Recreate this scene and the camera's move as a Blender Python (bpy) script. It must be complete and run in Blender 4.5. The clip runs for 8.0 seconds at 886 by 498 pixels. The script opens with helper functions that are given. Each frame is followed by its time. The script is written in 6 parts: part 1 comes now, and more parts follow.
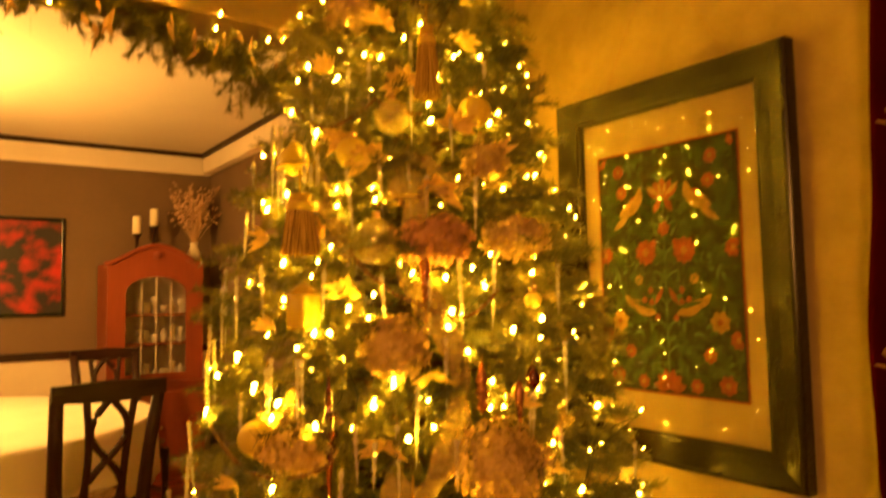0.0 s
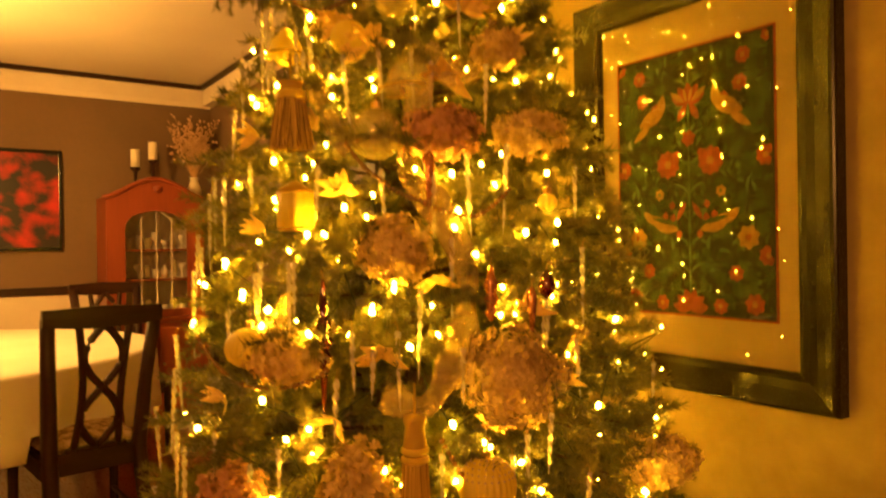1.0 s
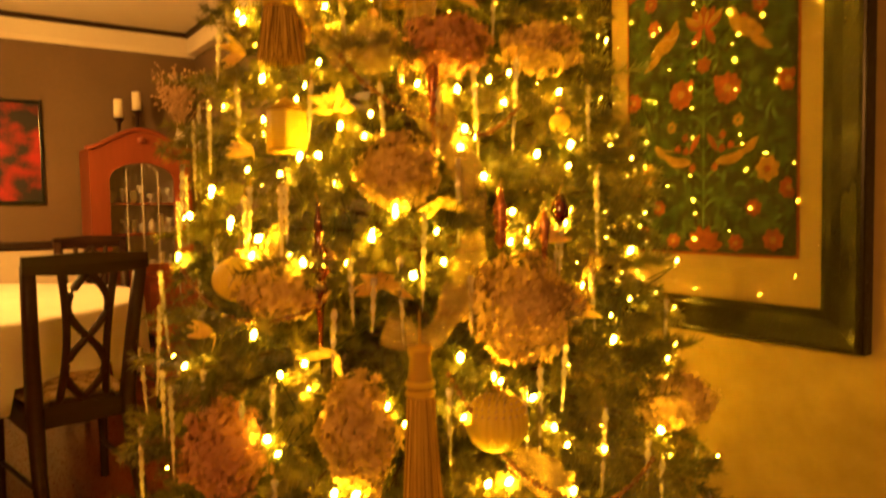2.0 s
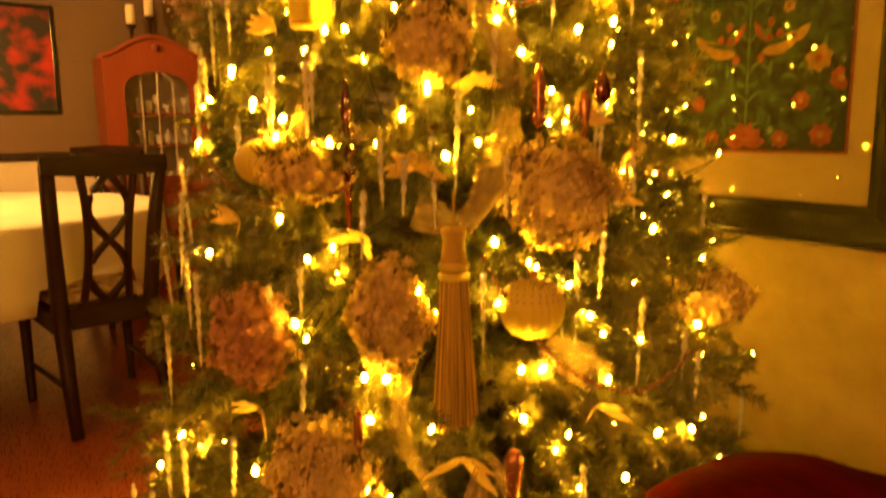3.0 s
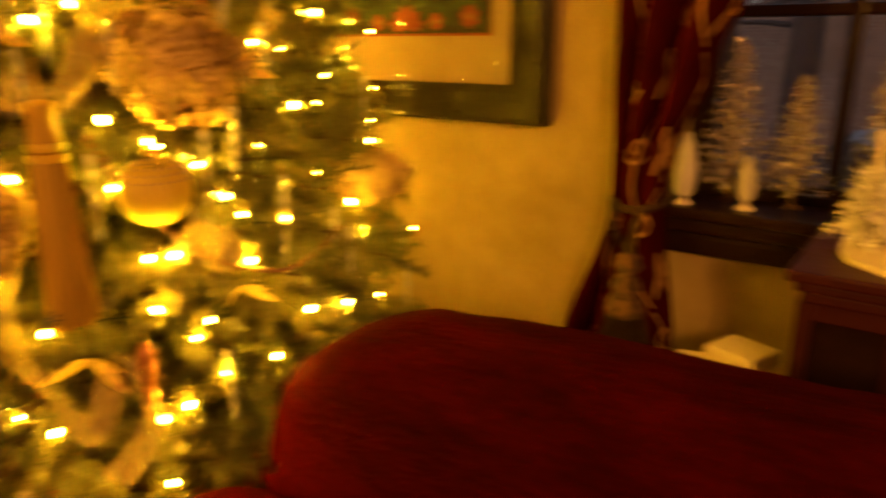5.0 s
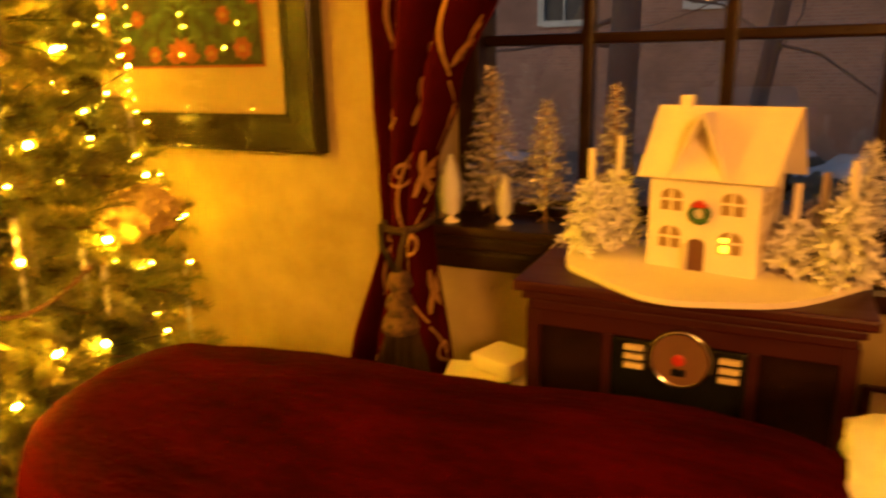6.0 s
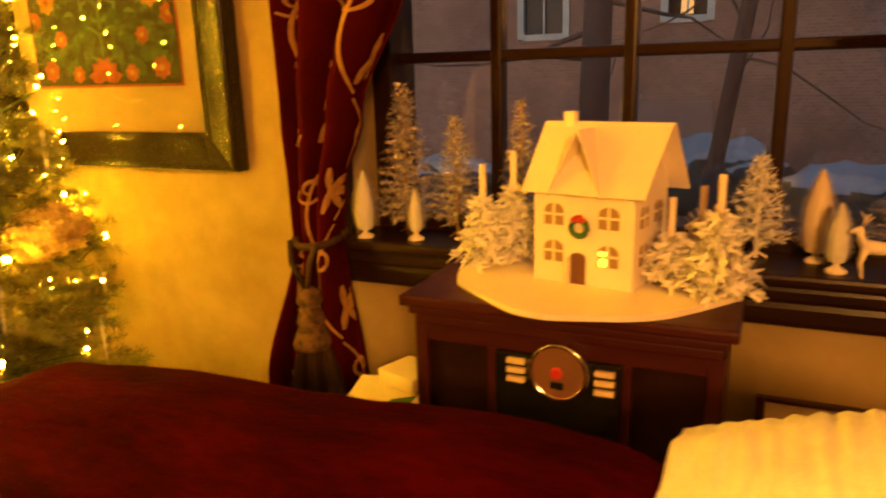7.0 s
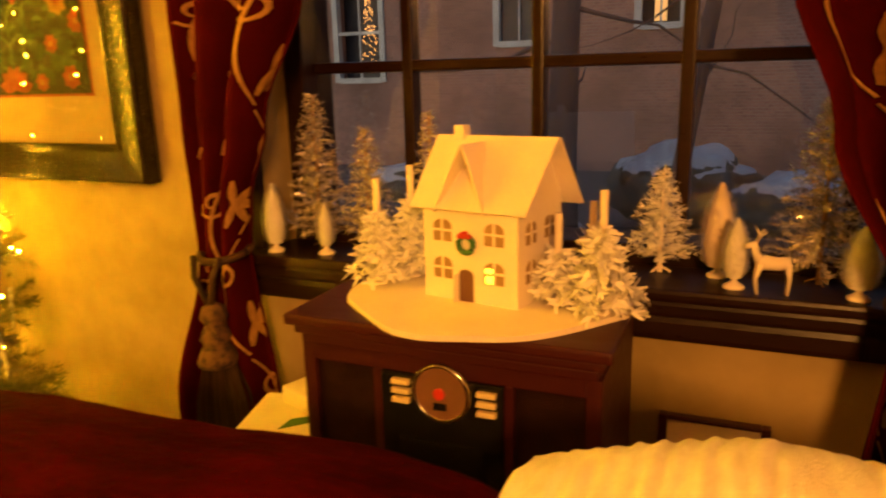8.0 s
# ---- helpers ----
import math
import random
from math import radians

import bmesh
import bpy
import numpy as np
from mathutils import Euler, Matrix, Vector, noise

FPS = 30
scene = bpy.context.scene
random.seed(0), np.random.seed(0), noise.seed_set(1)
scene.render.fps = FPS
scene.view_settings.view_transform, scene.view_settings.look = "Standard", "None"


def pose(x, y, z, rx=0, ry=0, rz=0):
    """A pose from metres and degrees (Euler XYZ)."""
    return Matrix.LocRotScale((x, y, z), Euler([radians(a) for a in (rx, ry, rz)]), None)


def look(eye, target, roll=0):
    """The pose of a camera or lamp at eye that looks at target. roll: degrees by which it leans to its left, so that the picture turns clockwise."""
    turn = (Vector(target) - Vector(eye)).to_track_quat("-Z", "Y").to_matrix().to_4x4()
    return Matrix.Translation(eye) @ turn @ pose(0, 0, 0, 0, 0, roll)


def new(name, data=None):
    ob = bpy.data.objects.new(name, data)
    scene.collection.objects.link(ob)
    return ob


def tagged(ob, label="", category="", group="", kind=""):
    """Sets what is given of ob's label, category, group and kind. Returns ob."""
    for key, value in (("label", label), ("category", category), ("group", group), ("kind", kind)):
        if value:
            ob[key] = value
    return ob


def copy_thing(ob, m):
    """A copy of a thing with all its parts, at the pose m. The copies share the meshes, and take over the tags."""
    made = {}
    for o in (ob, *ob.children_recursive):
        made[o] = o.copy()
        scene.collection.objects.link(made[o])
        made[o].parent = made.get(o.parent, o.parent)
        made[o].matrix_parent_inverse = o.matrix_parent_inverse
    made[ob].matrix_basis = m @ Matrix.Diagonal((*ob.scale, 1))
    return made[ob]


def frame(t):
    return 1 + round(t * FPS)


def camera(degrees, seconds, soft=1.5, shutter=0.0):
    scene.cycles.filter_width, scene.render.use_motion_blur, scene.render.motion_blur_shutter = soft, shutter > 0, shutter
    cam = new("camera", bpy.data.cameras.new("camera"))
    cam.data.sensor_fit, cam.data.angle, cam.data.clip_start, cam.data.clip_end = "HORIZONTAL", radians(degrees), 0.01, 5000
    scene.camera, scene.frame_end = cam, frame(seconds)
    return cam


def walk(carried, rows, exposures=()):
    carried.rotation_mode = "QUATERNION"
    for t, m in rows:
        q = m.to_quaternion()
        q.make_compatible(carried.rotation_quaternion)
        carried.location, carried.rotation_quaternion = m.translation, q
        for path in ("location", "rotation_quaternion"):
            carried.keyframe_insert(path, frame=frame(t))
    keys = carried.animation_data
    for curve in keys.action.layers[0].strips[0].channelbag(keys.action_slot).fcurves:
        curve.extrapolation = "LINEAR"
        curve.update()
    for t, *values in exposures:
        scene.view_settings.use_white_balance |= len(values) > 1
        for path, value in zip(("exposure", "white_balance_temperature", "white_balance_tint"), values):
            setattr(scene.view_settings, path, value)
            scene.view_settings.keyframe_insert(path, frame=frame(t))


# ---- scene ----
cam = camera(63.8, 8.0, soft=2.0, shutter=1.0)
PATH = [
    (0, (0.985, 0.161, 1.303), (-0.65, 1.304, 1.434), -1.0),
    (0.5, (0.941, 0.193, 1.253), (-0.721, 1.305, 1.302), -0.5),
    (1, (0.87, 0.242, 1.206), (-0.781, 1.37, 1.198), -0.7),
    (1.5, (0.814, 0.272, 1.171), (-0.82, 1.423, 1.128), -0.9),
    (3, (0.721, 0.279, 1.067), (-0.92, 1.374, 0.742), -0.5),
    (3.5, (0.705, 0.286, 1.037), (-0.922, 1.369, 0.614), -0.9),
    (4, (0.716, 0.311, 1.016), (-0.877, 1.404, 0.499), -1.4),
    (4.5, (0.738, 0.361, 1.007), (-0.653, 1.676, 0.429), -0.9),
    (5, (0.817, 0.416, 1.005), (-0.301, 1.974, 0.438), -0.2),
    (5.2, (0.851, 0.435, 1.007), (-0.177, 2.055, 0.444), -0.4),
    (6.3, (1.058, 0.5, 1.024), (0.267, 2.267, 0.522), -1.5),
    (6.5, (1.087, 0.512, 1.019), (0.293, 2.281, 0.528), -1.9),
    (7, (1.164, 0.545, 1.025), (0.363, 2.313, 0.543), -1.6),
    (7.5, (1.242, 0.581, 1.038), (0.453, 2.356, 0.561), -1.2),
    (8, (1.292, 0.635, 1.032), (0.53, 2.423, 0.563), -1.5),
]
walk(cam, [(t, look(eye, target, roll)) for t, eye, target, roll in PATH],
     [(0.0, 0.02), (1.5, 0.0), (3.5, -0.02), (5.0, 0.33), (6.3, 0.96), (8.0, 1.02)])

# ---- world and lights ----
world = bpy.data.worlds.new("dusk")
scene.world = world
world.use_nodes = True
wn = world.node_tree.nodes
sky = wn.new("ShaderNodeTexSky")
sky.sky_type = "NISHITA"
sky.sun_disc = False
sky.sun_elevation, sky.sun_rotation = radians(12), radians(200)
world.node_tree.links.new(sky.outputs[0], wn["Background"].inputs[0])
wn["Background"].inputs[1].default_value = 0.08


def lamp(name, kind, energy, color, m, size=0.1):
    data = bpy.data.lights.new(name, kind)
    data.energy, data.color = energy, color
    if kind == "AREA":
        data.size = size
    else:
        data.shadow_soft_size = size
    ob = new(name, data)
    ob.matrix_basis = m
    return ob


lamp("dining_lamp", "POINT", 145, (1.0, 0.48, 0.085), pose(-3.0, -0.12, 1.88), 0.12)
# room_lamp is never in view; inferred from the warm light on the window side
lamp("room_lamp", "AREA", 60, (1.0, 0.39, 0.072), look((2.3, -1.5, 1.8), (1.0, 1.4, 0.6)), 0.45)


# ---- materials ----
def node_material(name):
    m = bpy.data.materials.new(name)
    m.use_nodes = True
    nt = m.node_tree
    return m, nt, nt.nodes["Principled BSDF"]


def mixed(nt, a, b, fac):
    mix = nt.nodes.new("ShaderNodeMix")
    mix.data_type = "RGBA"
    mix.inputs[6].default_value, mix.inputs[7].default_value = (*a, 1), (*b, 1)
    nt.links.new(fac, mix.inputs[0])
    return mix.outputs[2]


def surface(name, a, b, rough=0.6, scale=6.0, fine=60.0, bump=0.1, metal=0.0, stretch=(1, 1, 1), vary=0.0, lo=0.5, hi=1.05, **extra):
    """Two tones on a large and a fine noise, with relief and an uneven gloss."""
    m, nt, p = node_material(name)
    n = nt.nodes
    co = n.new("ShaderNodeTexCoord")
    mp = n.new("ShaderNodeMapping")
    mp.inputs["Scale"].default_value = stretch
    nt.links.new(co.outputs["Object"], mp.inputs[0])
    big, small = n.new("ShaderNodeTexNoise"), n.new("ShaderNodeTexNoise")
    for node, s in ((big, scale), (small, fine)):
        node.inputs["Scale"].default_value, node.inputs["Detail"].default_value = s, 5
        nt.links.new(mp.outputs[0], node.inputs["Vector"])
    half = n.new("ShaderNodeMath")
    half.operation = "MULTIPLY_ADD"
    half.inputs[1].default_value, half.inputs[2].default_value = 0.45, 0.0
    nt.links.new(small.outputs[0], half.inputs[0])
    add = n.new("ShaderNodeMath")
    add.operation = "MULTIPLY_ADD"
    add.inputs[1].default_value = 1.1
    nt.links.new(big.outputs[0], add.inputs[0])
    nt.links.new(half.outputs[0], add.inputs[2])
    ramp = n.new("ShaderNodeMapRange")
    ramp.inputs[1].default_value, ramp.inputs[2].default_value = lo, hi
    nt.links.new(add.outputs[0], ramp.inputs[0])
    fac = ramp.outputs[0]
    if vary:
        info = n.new("ShaderNodeObjectInfo")
        v = n.new("ShaderNodeMath")
        v.operation = "MULTIPLY_ADD"
        v.inputs[1].default_value = vary
        nt.links.new(info.outputs["Random"], v.inputs[0])
        nt.links.new(fac, v.inputs[2])
        fac = v.outputs[0]
    nt.links.new(mixed(nt, a, b, fac), p.inputs["Base Color"])
    gl = n.new("ShaderNodeMapRange")
    gl.inputs[3].default_value, gl.inputs[4].default_value = max(rough - 0.08, 0.02), min(rough + 0.1, 1)
    nt.links.new(small.outputs[0], gl.inputs[0])
    nt.links.new(gl.outputs[0], p.inputs["Roughness"])
    p.inputs["Metallic"].default_value = metal
    if bump:
        bp = n.new("ShaderNodeBump")
        bp.inputs["Strength"].default_value, bp.inputs["Distance"].default_value = bump, 0.01
        nt.links.new(small.outputs[0], bp.inputs["Height"])
        nt.links.new(bp.outputs[0], p.inputs["Normal"])
    for key, value in extra.items():
        p.inputs[key.replace("_", " ")].default_value = value
    return m


def strands(name, a, b):
    """Fine threads, each one of its own tone."""
    m, nt, p = node_material(name)
    geo = nt.nodes.new("ShaderNodeNewGeometry")
    nt.links.new(mixed(nt, a, b, geo.outputs["Random Per Island"]), p.inputs["Base Color"])
    p.inputs["Roughness"].default_value, p.inputs["Specular IOR Level"].default_value = 0.5, 0.2
    return m


def glass(name, color=(1, 1, 1), rough=0.0, ior=1.5):
    """Thin glass: see-through, with a gloss that grows at a slant."""
    m = bpy.data.materials.new(name)
    m.use_nodes = True
    nt = m.node_tree
    nt.nodes.remove(nt.nodes["Principled BSDF"])
    tr, gl, mix, lw = (nt.nodes.new("ShaderNode" + k) for k in ("BsdfTransparent", "BsdfGlossy", "MixShader", "LayerWeight"))
    tr.inputs[0].default_value = (*color, 1)
    gl.inputs["Roughness"].default_value = rough
    power, level = nt.nodes.new("ShaderNodeMath"), nt.nodes.new("ShaderNodeMath")
    power.operation, level.operation = "POWER", "MULTIPLY_ADD"
    power.inputs[1].default_value = 4.0
    level.inputs[1].default_value, level.inputs[2].default_value = 0.7, ((ior - 1) / (ior + 1)) ** 2
    nt.links.new(lw.outputs["Facing"], power.inputs[0])
    nt.links.new(power.outputs[0], level.inputs[0])
    nt.links.new(level.outputs[0], mix.inputs[0])
    nt.links.new(tr.outputs[0], mix.inputs[1])
    nt.links.new(gl.outputs[0], mix.inputs[2])
    nt.links.new(mix.outputs[0], nt.nodes["Material Output"].inputs[0])
    return m


def glow(name, color, strength):
    m, nt, p = node_material(name)
    p.inputs["Base Color"].default_value = (*color, 1)
    p.inputs["Emission Color"].default_value = (*color, 1)
    p.inputs["Emission Strength"].default_value = strength
    return m


def brickwork(name):
    m, nt, p = node_material(name)
    n = nt.nodes
    co, br, no = n.new("ShaderNodeTexCoord"), n.new("ShaderNodeTexBrick"), n.new("ShaderNodeTexNoise")
    mp = n.new("ShaderNodeMapping")
    mp.inputs["Rotation"].default_value = (radians(90), 0, 0)
    nt.links.new(co.outputs["Object"], mp.inputs[0])
    nt.links.new(mp.outputs[0], br.inputs[0])
    br.inputs["Scale"].default_value = 4.4
    br.inputs["Color1"].default_value, br.inputs["Color2"].default_value = (0.29, 0.145, 0.115, 1), (0.21, 0.105, 0.088, 1)
    br.inputs["Mortar"].default_value = (0.27, 0.185, 0.16, 1)
    br.inputs["Mortar Size"].default_value = 0.03
    no.inputs["Scale"].default_value, no.inputs["Detail"].default_value = 0.9, 6
    nt.links.new(co.outputs["Object"], no.inputs["Vector"])
    span, stain = n.new("ShaderNodeMapRange"), n.new("ShaderNodeMix")
    span.inputs[1].default_value, span.inputs[2].default_value, span.inputs[4].default_value = 0.42, 0.68, 0.6
    nt.links.new(no.outputs[0], span.inputs[0])
    stain.data_type = "RGBA"
    stain.inputs[7].default_value = (0.10, 0.062, 0.055, 1)
    nt.links.new(span.outputs[0], stain.inputs[0])
    nt.links.new(br.outputs[0], stain.inputs[6])
    nt.links.new(stain.outputs[2], p.inputs["Base Color"])
    bp = n.new("ShaderNodeBump")
    bp.inputs["Strength"].default_value = 0.4
    nt.links.new(br.outputs[1], bp.inputs["Height"])
    nt.links.new(bp.outputs[0], p.inputs["Normal"])
    p.inputs["Roughness"].default_value = 0.9
    return m


MAT = {
    "wall": surface("sponged_wall", (0.25, 0.176, 0.060), (0.40, 0.294, 0.118), 0.75, 3.6, 17, 0.06, lo=0.52, hi=1.0),
    "dining_wall": surface("taupe_wall", (0.135, 0.084, 0.050), (0.175, 0.108, 0.064), 0.8, 2.0, 40, 0.05),
    "cream": surface("cream_paint", (0.70, 0.60, 0.46), (0.78, 0.68, 0.54), 0.6, 3, 50, 0.03),
    "ceiling": surface("ceiling_paint", (0.70, 0.62, 0.50), (0.76, 0.68, 0.55), 0.85, 2, 60, 0.04),
    "floor": surface("oak_floor", (0.20, 0.042, 0.011), (0.34, 0.080, 0.020), 0.28, 2.0, 24, 0.015, stretch=(1, 9, 1)),
    "darkwood": surface("dark_wood", (0.018, 0.0062, 0.0035), (0.036, 0.012, 0.006), 0.40, 5, 40, 0.05, stretch=(1, 1, 6), Specular_IOR_Level=0.3),
    "trim": surface("window_wood", (0.012, 0.0042, 0.003), (0.022, 0.0085, 0.0055), 0.30, 4, 40, 0.05, stretch=(1, 6, 6), Specular_IOR_Level=0.22),
    "beam": surface("brown_casing", (0.09, 0.05, 0.03), (0.14, 0.08, 0.045), 0.5, 4, 40, 0.06),
    "cherry": surface("cherry_wood", (0.19, 0.036, 0.014), (0.30, 0.062, 0.024), 0.38, 3, 35, 0.05, stretch=(1, 1, 0.2)),
    "radio": surface("radio_wood", (0.031, 0.0037, 0.0040), (0.050, 0.0066, 0.0066), 0.45, 3, 45, 0.05, stretch=(0.3, 1, 1), Specular_IOR_Level=0.26),
    "grille": surface("grille_cloth", (0.010, 0.0030, 0.0024), (0.020, 0.006, 0.0042), 0.95, 30, 400, 0.4, Specular_IOR_Level=0.1),
    "black": surface("black_gloss", (0.006, 0.006, 0.007), (0.012, 0.011, 0.011), 0.18, 5, 60, 0.02),
    "dial": surface("dial_face", (0.13, 0.060, 0.032), (0.19, 0.090, 0.048), 0.4, 12, 80, 0.02),
    "ivory": surface("ivory_key", (0.60, 0.47, 0.27), (0.70, 0.56, 0.34), 0.35, 12, 80, 0.02),
    "chrome": surface("chrome", (0.75, 0.72, 0.66), (0.85, 0.82, 0.76), 0.14, 10, 90, 0.02, metal=1.0),
    "red": surface("red_paint", (0.45, 0.02, 0.012), (0.58, 0.03, 0.02), 0.45, 10, 80, 0.03),
    "velvet": surface("red_velvet", (0.014, 0.0002, 0.0003), (0.050, 0.0005, 0.0008), 0.9, 6, 42, 0.30, stretch=(0.8, 2.6, 2.6), Specular_IOR_Level=0.02),
    "throw": surface("white_knit", (0.76, 0.71, 0.58), (0.92, 0.88, 0.76), 0.95, 30, 240, 0.5, stretch=(3, 1, 1)),
    "cloth": surface("white_linen", (0.74, 0.68, 0.58), (0.82, 0.77, 0.68), 0.85, 4, 180, 0.12),
    "seat": surface("seat_fabric", (0.16, 0.09, 0.05), (0.52, 0.38, 0.24), 0.9, 30, 120, 0.2, lo=0.62, hi=0.9),
    "needle": surface("fir_needle", (0.062, 0.066, 0.014), (0.19, 0.165, 0.042), 0.45, 5.0, 60, 0.0, lo=0.6, hi=0.95),
    "bark": surface("twig_bark", (0.05, 0.028, 0.014), (0.10, 0.055, 0.026), 0.9, 10, 90, 0.2),
    "wire": surface("green_wire", (0.012, 0.022, 0.008), (0.02, 0.035, 0.012), 0.5, 10, 60, 0.0),
    "hydrangea": surface("dried_petal", (0.38, 0.25, 0.085), (0.68, 0.51, 0.21), 0.85, 28, 120, 0.15),
    "hydrangea_pink": surface("dried_pink_petal", (0.34, 0.15, 0.085), (0.54, 0.30, 0.17), 0.85, 28, 120, 0.15),
    "gold": surface("gold_glass", (0.93, 0.70, 0.06), (1.0, 0.84, 0.16), 0.36, 14, 90, 0.10, Transmission_Weight=0.5, Specular_IOR_Level=0.2),
    "gold_thread": strands("gold_thread", (0.18, 0.105, 0.010), (0.66, 0.45, 0.065)),
    "ribbon": surface("sheer_gold_ribbon", (0.60, 0.43, 0.15), (0.90, 0.70, 0.30), 0.32, 10, 220, 0.6, metal=0.15, Alpha=0.33),
    "garnet": surface("garnet_glass", (0.050, 0.006, 0.004), (0.085, 0.010, 0.007), 0.08, 10, 80, 0.0, Coat_Weight=1.0),
    "copper": surface("copper_glass", (0.36, 0.14, 0.06), (0.48, 0.20, 0.09), 0.25, 16, 90, 0.08, metal=0.6),
    "bead": surface("brown_bead", (0.10, 0.05, 0.025), (0.20, 0.11, 0.05), 0.25, 30, 90, 0.0),
    "ice": surface("clear_glass", (0.94, 0.88, 0.74), (1.0, 0.96, 0.86), 0.12, 30, 160, 0.0, Transmission_Weight=0.6, IOR=1.7, Coat_Weight=1.0, Coat_Roughness=0.06),
    # clear glass; a gold sheen is put into its colour so that it shows
    "bubble": surface("gold_sheen_glass", (0.80, 0.62, 0.20), (1.0, 0.85, 0.45), 0.08, 9, 70, 0.02, metal=0.35, Alpha=0.34, Coat_Weight=1.0),
    "pane": glass("window_glass", (0.93, 0.94, 0.96), 0.0, 1.8),
    "picture_glass": glass("picture_glass", (1, 1, 1), 0.0, 1.62),
    "frame": surface("green_black_frame", (0.010, 0.0075, 0.0045), (0.017, 0.0125, 0.007), 0.24, 4, 300, 0.004, Specular_IOR_Level=0.26),
    "mat": surface("linen_mat", (0.22, 0.155, 0.085), (0.28, 0.20, 0.11), 0.9, 6, 150, 0.05),
    "print_ground": surface("print_ground", (0.0022, 0.0026, 0.002), (0.005, 0.0055, 0.004), 0.8, 12, 90, 0.03),
    "print_leaf": surface("print_leaf", (0.0040, 0.014, 0.004), (0.024, 0.046, 0.013), 0.8, 34, 90, 0.03, lo=0.6, hi=0.95),
    "print_pale": surface("print_pale_leaf", (0.028, 0.058, 0.018), (0.062, 0.098, 0.034), 0.8, 30, 90, 0.03),
    "print_red": surface("print_red", (0.10, 0.012, 0.007), (0.22, 0.034, 0.016), 0.8, 42, 90, 0.03),
    "print_gold": surface("print_gold", (0.13, 0.062, 0.012), (0.26, 0.130, 0.030), 0.8, 40, 90, 0.03),
    "bulb": glow("warm_bulb", (1.0, 0.50, 0.013), 620),
    "curtain": surface("burgundy_damask", (0.030, 0.0008, 0.0011), (0.060, 0.0016, 0.0020), 0.85, 8, 140, 0.12, Specular_IOR_Level=0.05),
    "embroidery": surface("gold_embroidery", (0.28, 0.135, 0.028), (0.48, 0.26, 0.062), 0.8, 60, 160, 0.2),
    "tassel_brown": strands("brown_fringe", (0.014, 0.0065, 0.0035), (0.072, 0.036, 0.016)),
    "tassel_gold": surface("tassel_gold", (0.030, 0.013, 0.006), (0.13, 0.062, 0.022), 0.8, 60, 200, 0.6, lo=0.62, hi=0.9),
    "white_card": surface("white_card", (0.74, 0.655, 0.56), (0.82, 0.735, 0.64), 0.8, 10, 110, 0.04),
    # tan stands for the shade inside the toy house's cut-out windows
    "hole_shade": surface("hole_shade_card", (0.26, 0.16, 0.07), (0.34, 0.22, 0.10), 0.85, 20, 90, 0.02),
    "white_tinsel": surface("white_tinsel", (0.74, 0.72, 0.68), (0.84, 0.82, 0.78), 0.6, 30, 90, 0.0),
    "silver_tinsel": surface("silver_tinsel", (0.55, 0.50, 0.45), (0.75, 0.70, 0.64), 0.25, 30, 90, 0.0, metal=0.5),
    "pink_tinsel": surface("pink_tinsel", (0.72, 0.62, 0.53), (0.80, 0.70, 0.60), 0.7, 30, 90, 0.0),
    "green": surface("wreath_green", (0.02, 0.09, 0.025), (0.04, 0.14, 0.04), 0.7, 60, 200, 0.2),
    "candle": surface("candle_wax", (0.70, 0.62, 0.46), (0.78, 0.70, 0.54), 0.55, 8, 60, 0.03),
    "brass": surface("aged_brass", (0.30, 0.18, 0.07), (0.44, 0.28, 0.11), 0.35, 10, 60, 0.05, metal=0.9),
    "canvas_dark": surface("abstract_canvas", (0.006, 0.003, 0.003), (0.45, 0.010, 0.008), 0.55, 3.0, 13, 0.08, lo=0.74, hi=0.96),
    "dried": surface("dried_twig", (0.42, 0.25, 0.13), (0.62, 0.40, 0.22), 0.9, 12, 60, 0.1),
    "china": surface("pale_china", (0.62, 0.55, 0.45), (0.80, 0.72, 0.60), 0.25, 22, 60, 0.02),
    "brick": brickwork("brick_wall"),
    "white_trim": surface("white_trim", (0.30, 0.30, 0.31), (0.44, 0.44, 0.45), 0.7, 3, 40, 0.03),
    "dark_pane": surface("dark_pane", (0.03, 0.03, 0.036), (0.07, 0.066, 0.072), 0.5, 2, 20, 0.0, Specular_IOR_Level=0.2),
    "snow": surface("old_snow", (0.27, 0.28, 0.32), (0.46, 0.47, 0.52), 0.8, 2.4, 9, 0.3),
    "soil": surface("wet_ground", (0.06, 0.05, 0.045), (0.16, 0.145, 0.14), 0.9, 0.7, 7, 0.4),
    "trunk": surface("tree_bark", (0.085, 0.052, 0.045), (0.15, 0.098, 0.085), 0.95, 4, 22, 0.6, stretch=(1, 1, 0.25)),
    "hedge": surface("hedge_twig", (0.05, 0.045, 0.035), (0.10, 0.09, 0.07), 0.95, 6, 40, 0.4),
}


# ---- mesh helpers ----
def mesh_object(name, verts, faces, material, smooth=False):
    me = bpy.data.meshes.new(name)
    me.from_pydata([tuple(v) for v in verts], [], faces)
    me.update()
    me.materials.append(material)
    if smooth:
        me.shade_smooth()
    return new(name, me)


def part(name, bm, material, parent=None, label="", smooth=False):
    """One bmesh as one mesh object, under a thing or a part."""
    me = bpy.data.meshes.new(name)
    bmesh.ops.recalc_face_normals(bm, faces=bm.faces)
    bm.to_mesh(me)
    bm.free()
    me.materials.append(material)
    if smooth:
        me.shade_smooth()
    ob = new(name, me)
    ob.parent = parent
    return tagged(ob, label)


def thing(name, label, category, m=None, group="", kind=""):
    ob = new(name)
    ob.empty_display_size = 0.05
    if m is not None:
        ob.matrix_basis = m
    return tagged(ob, label, category, group, kind)


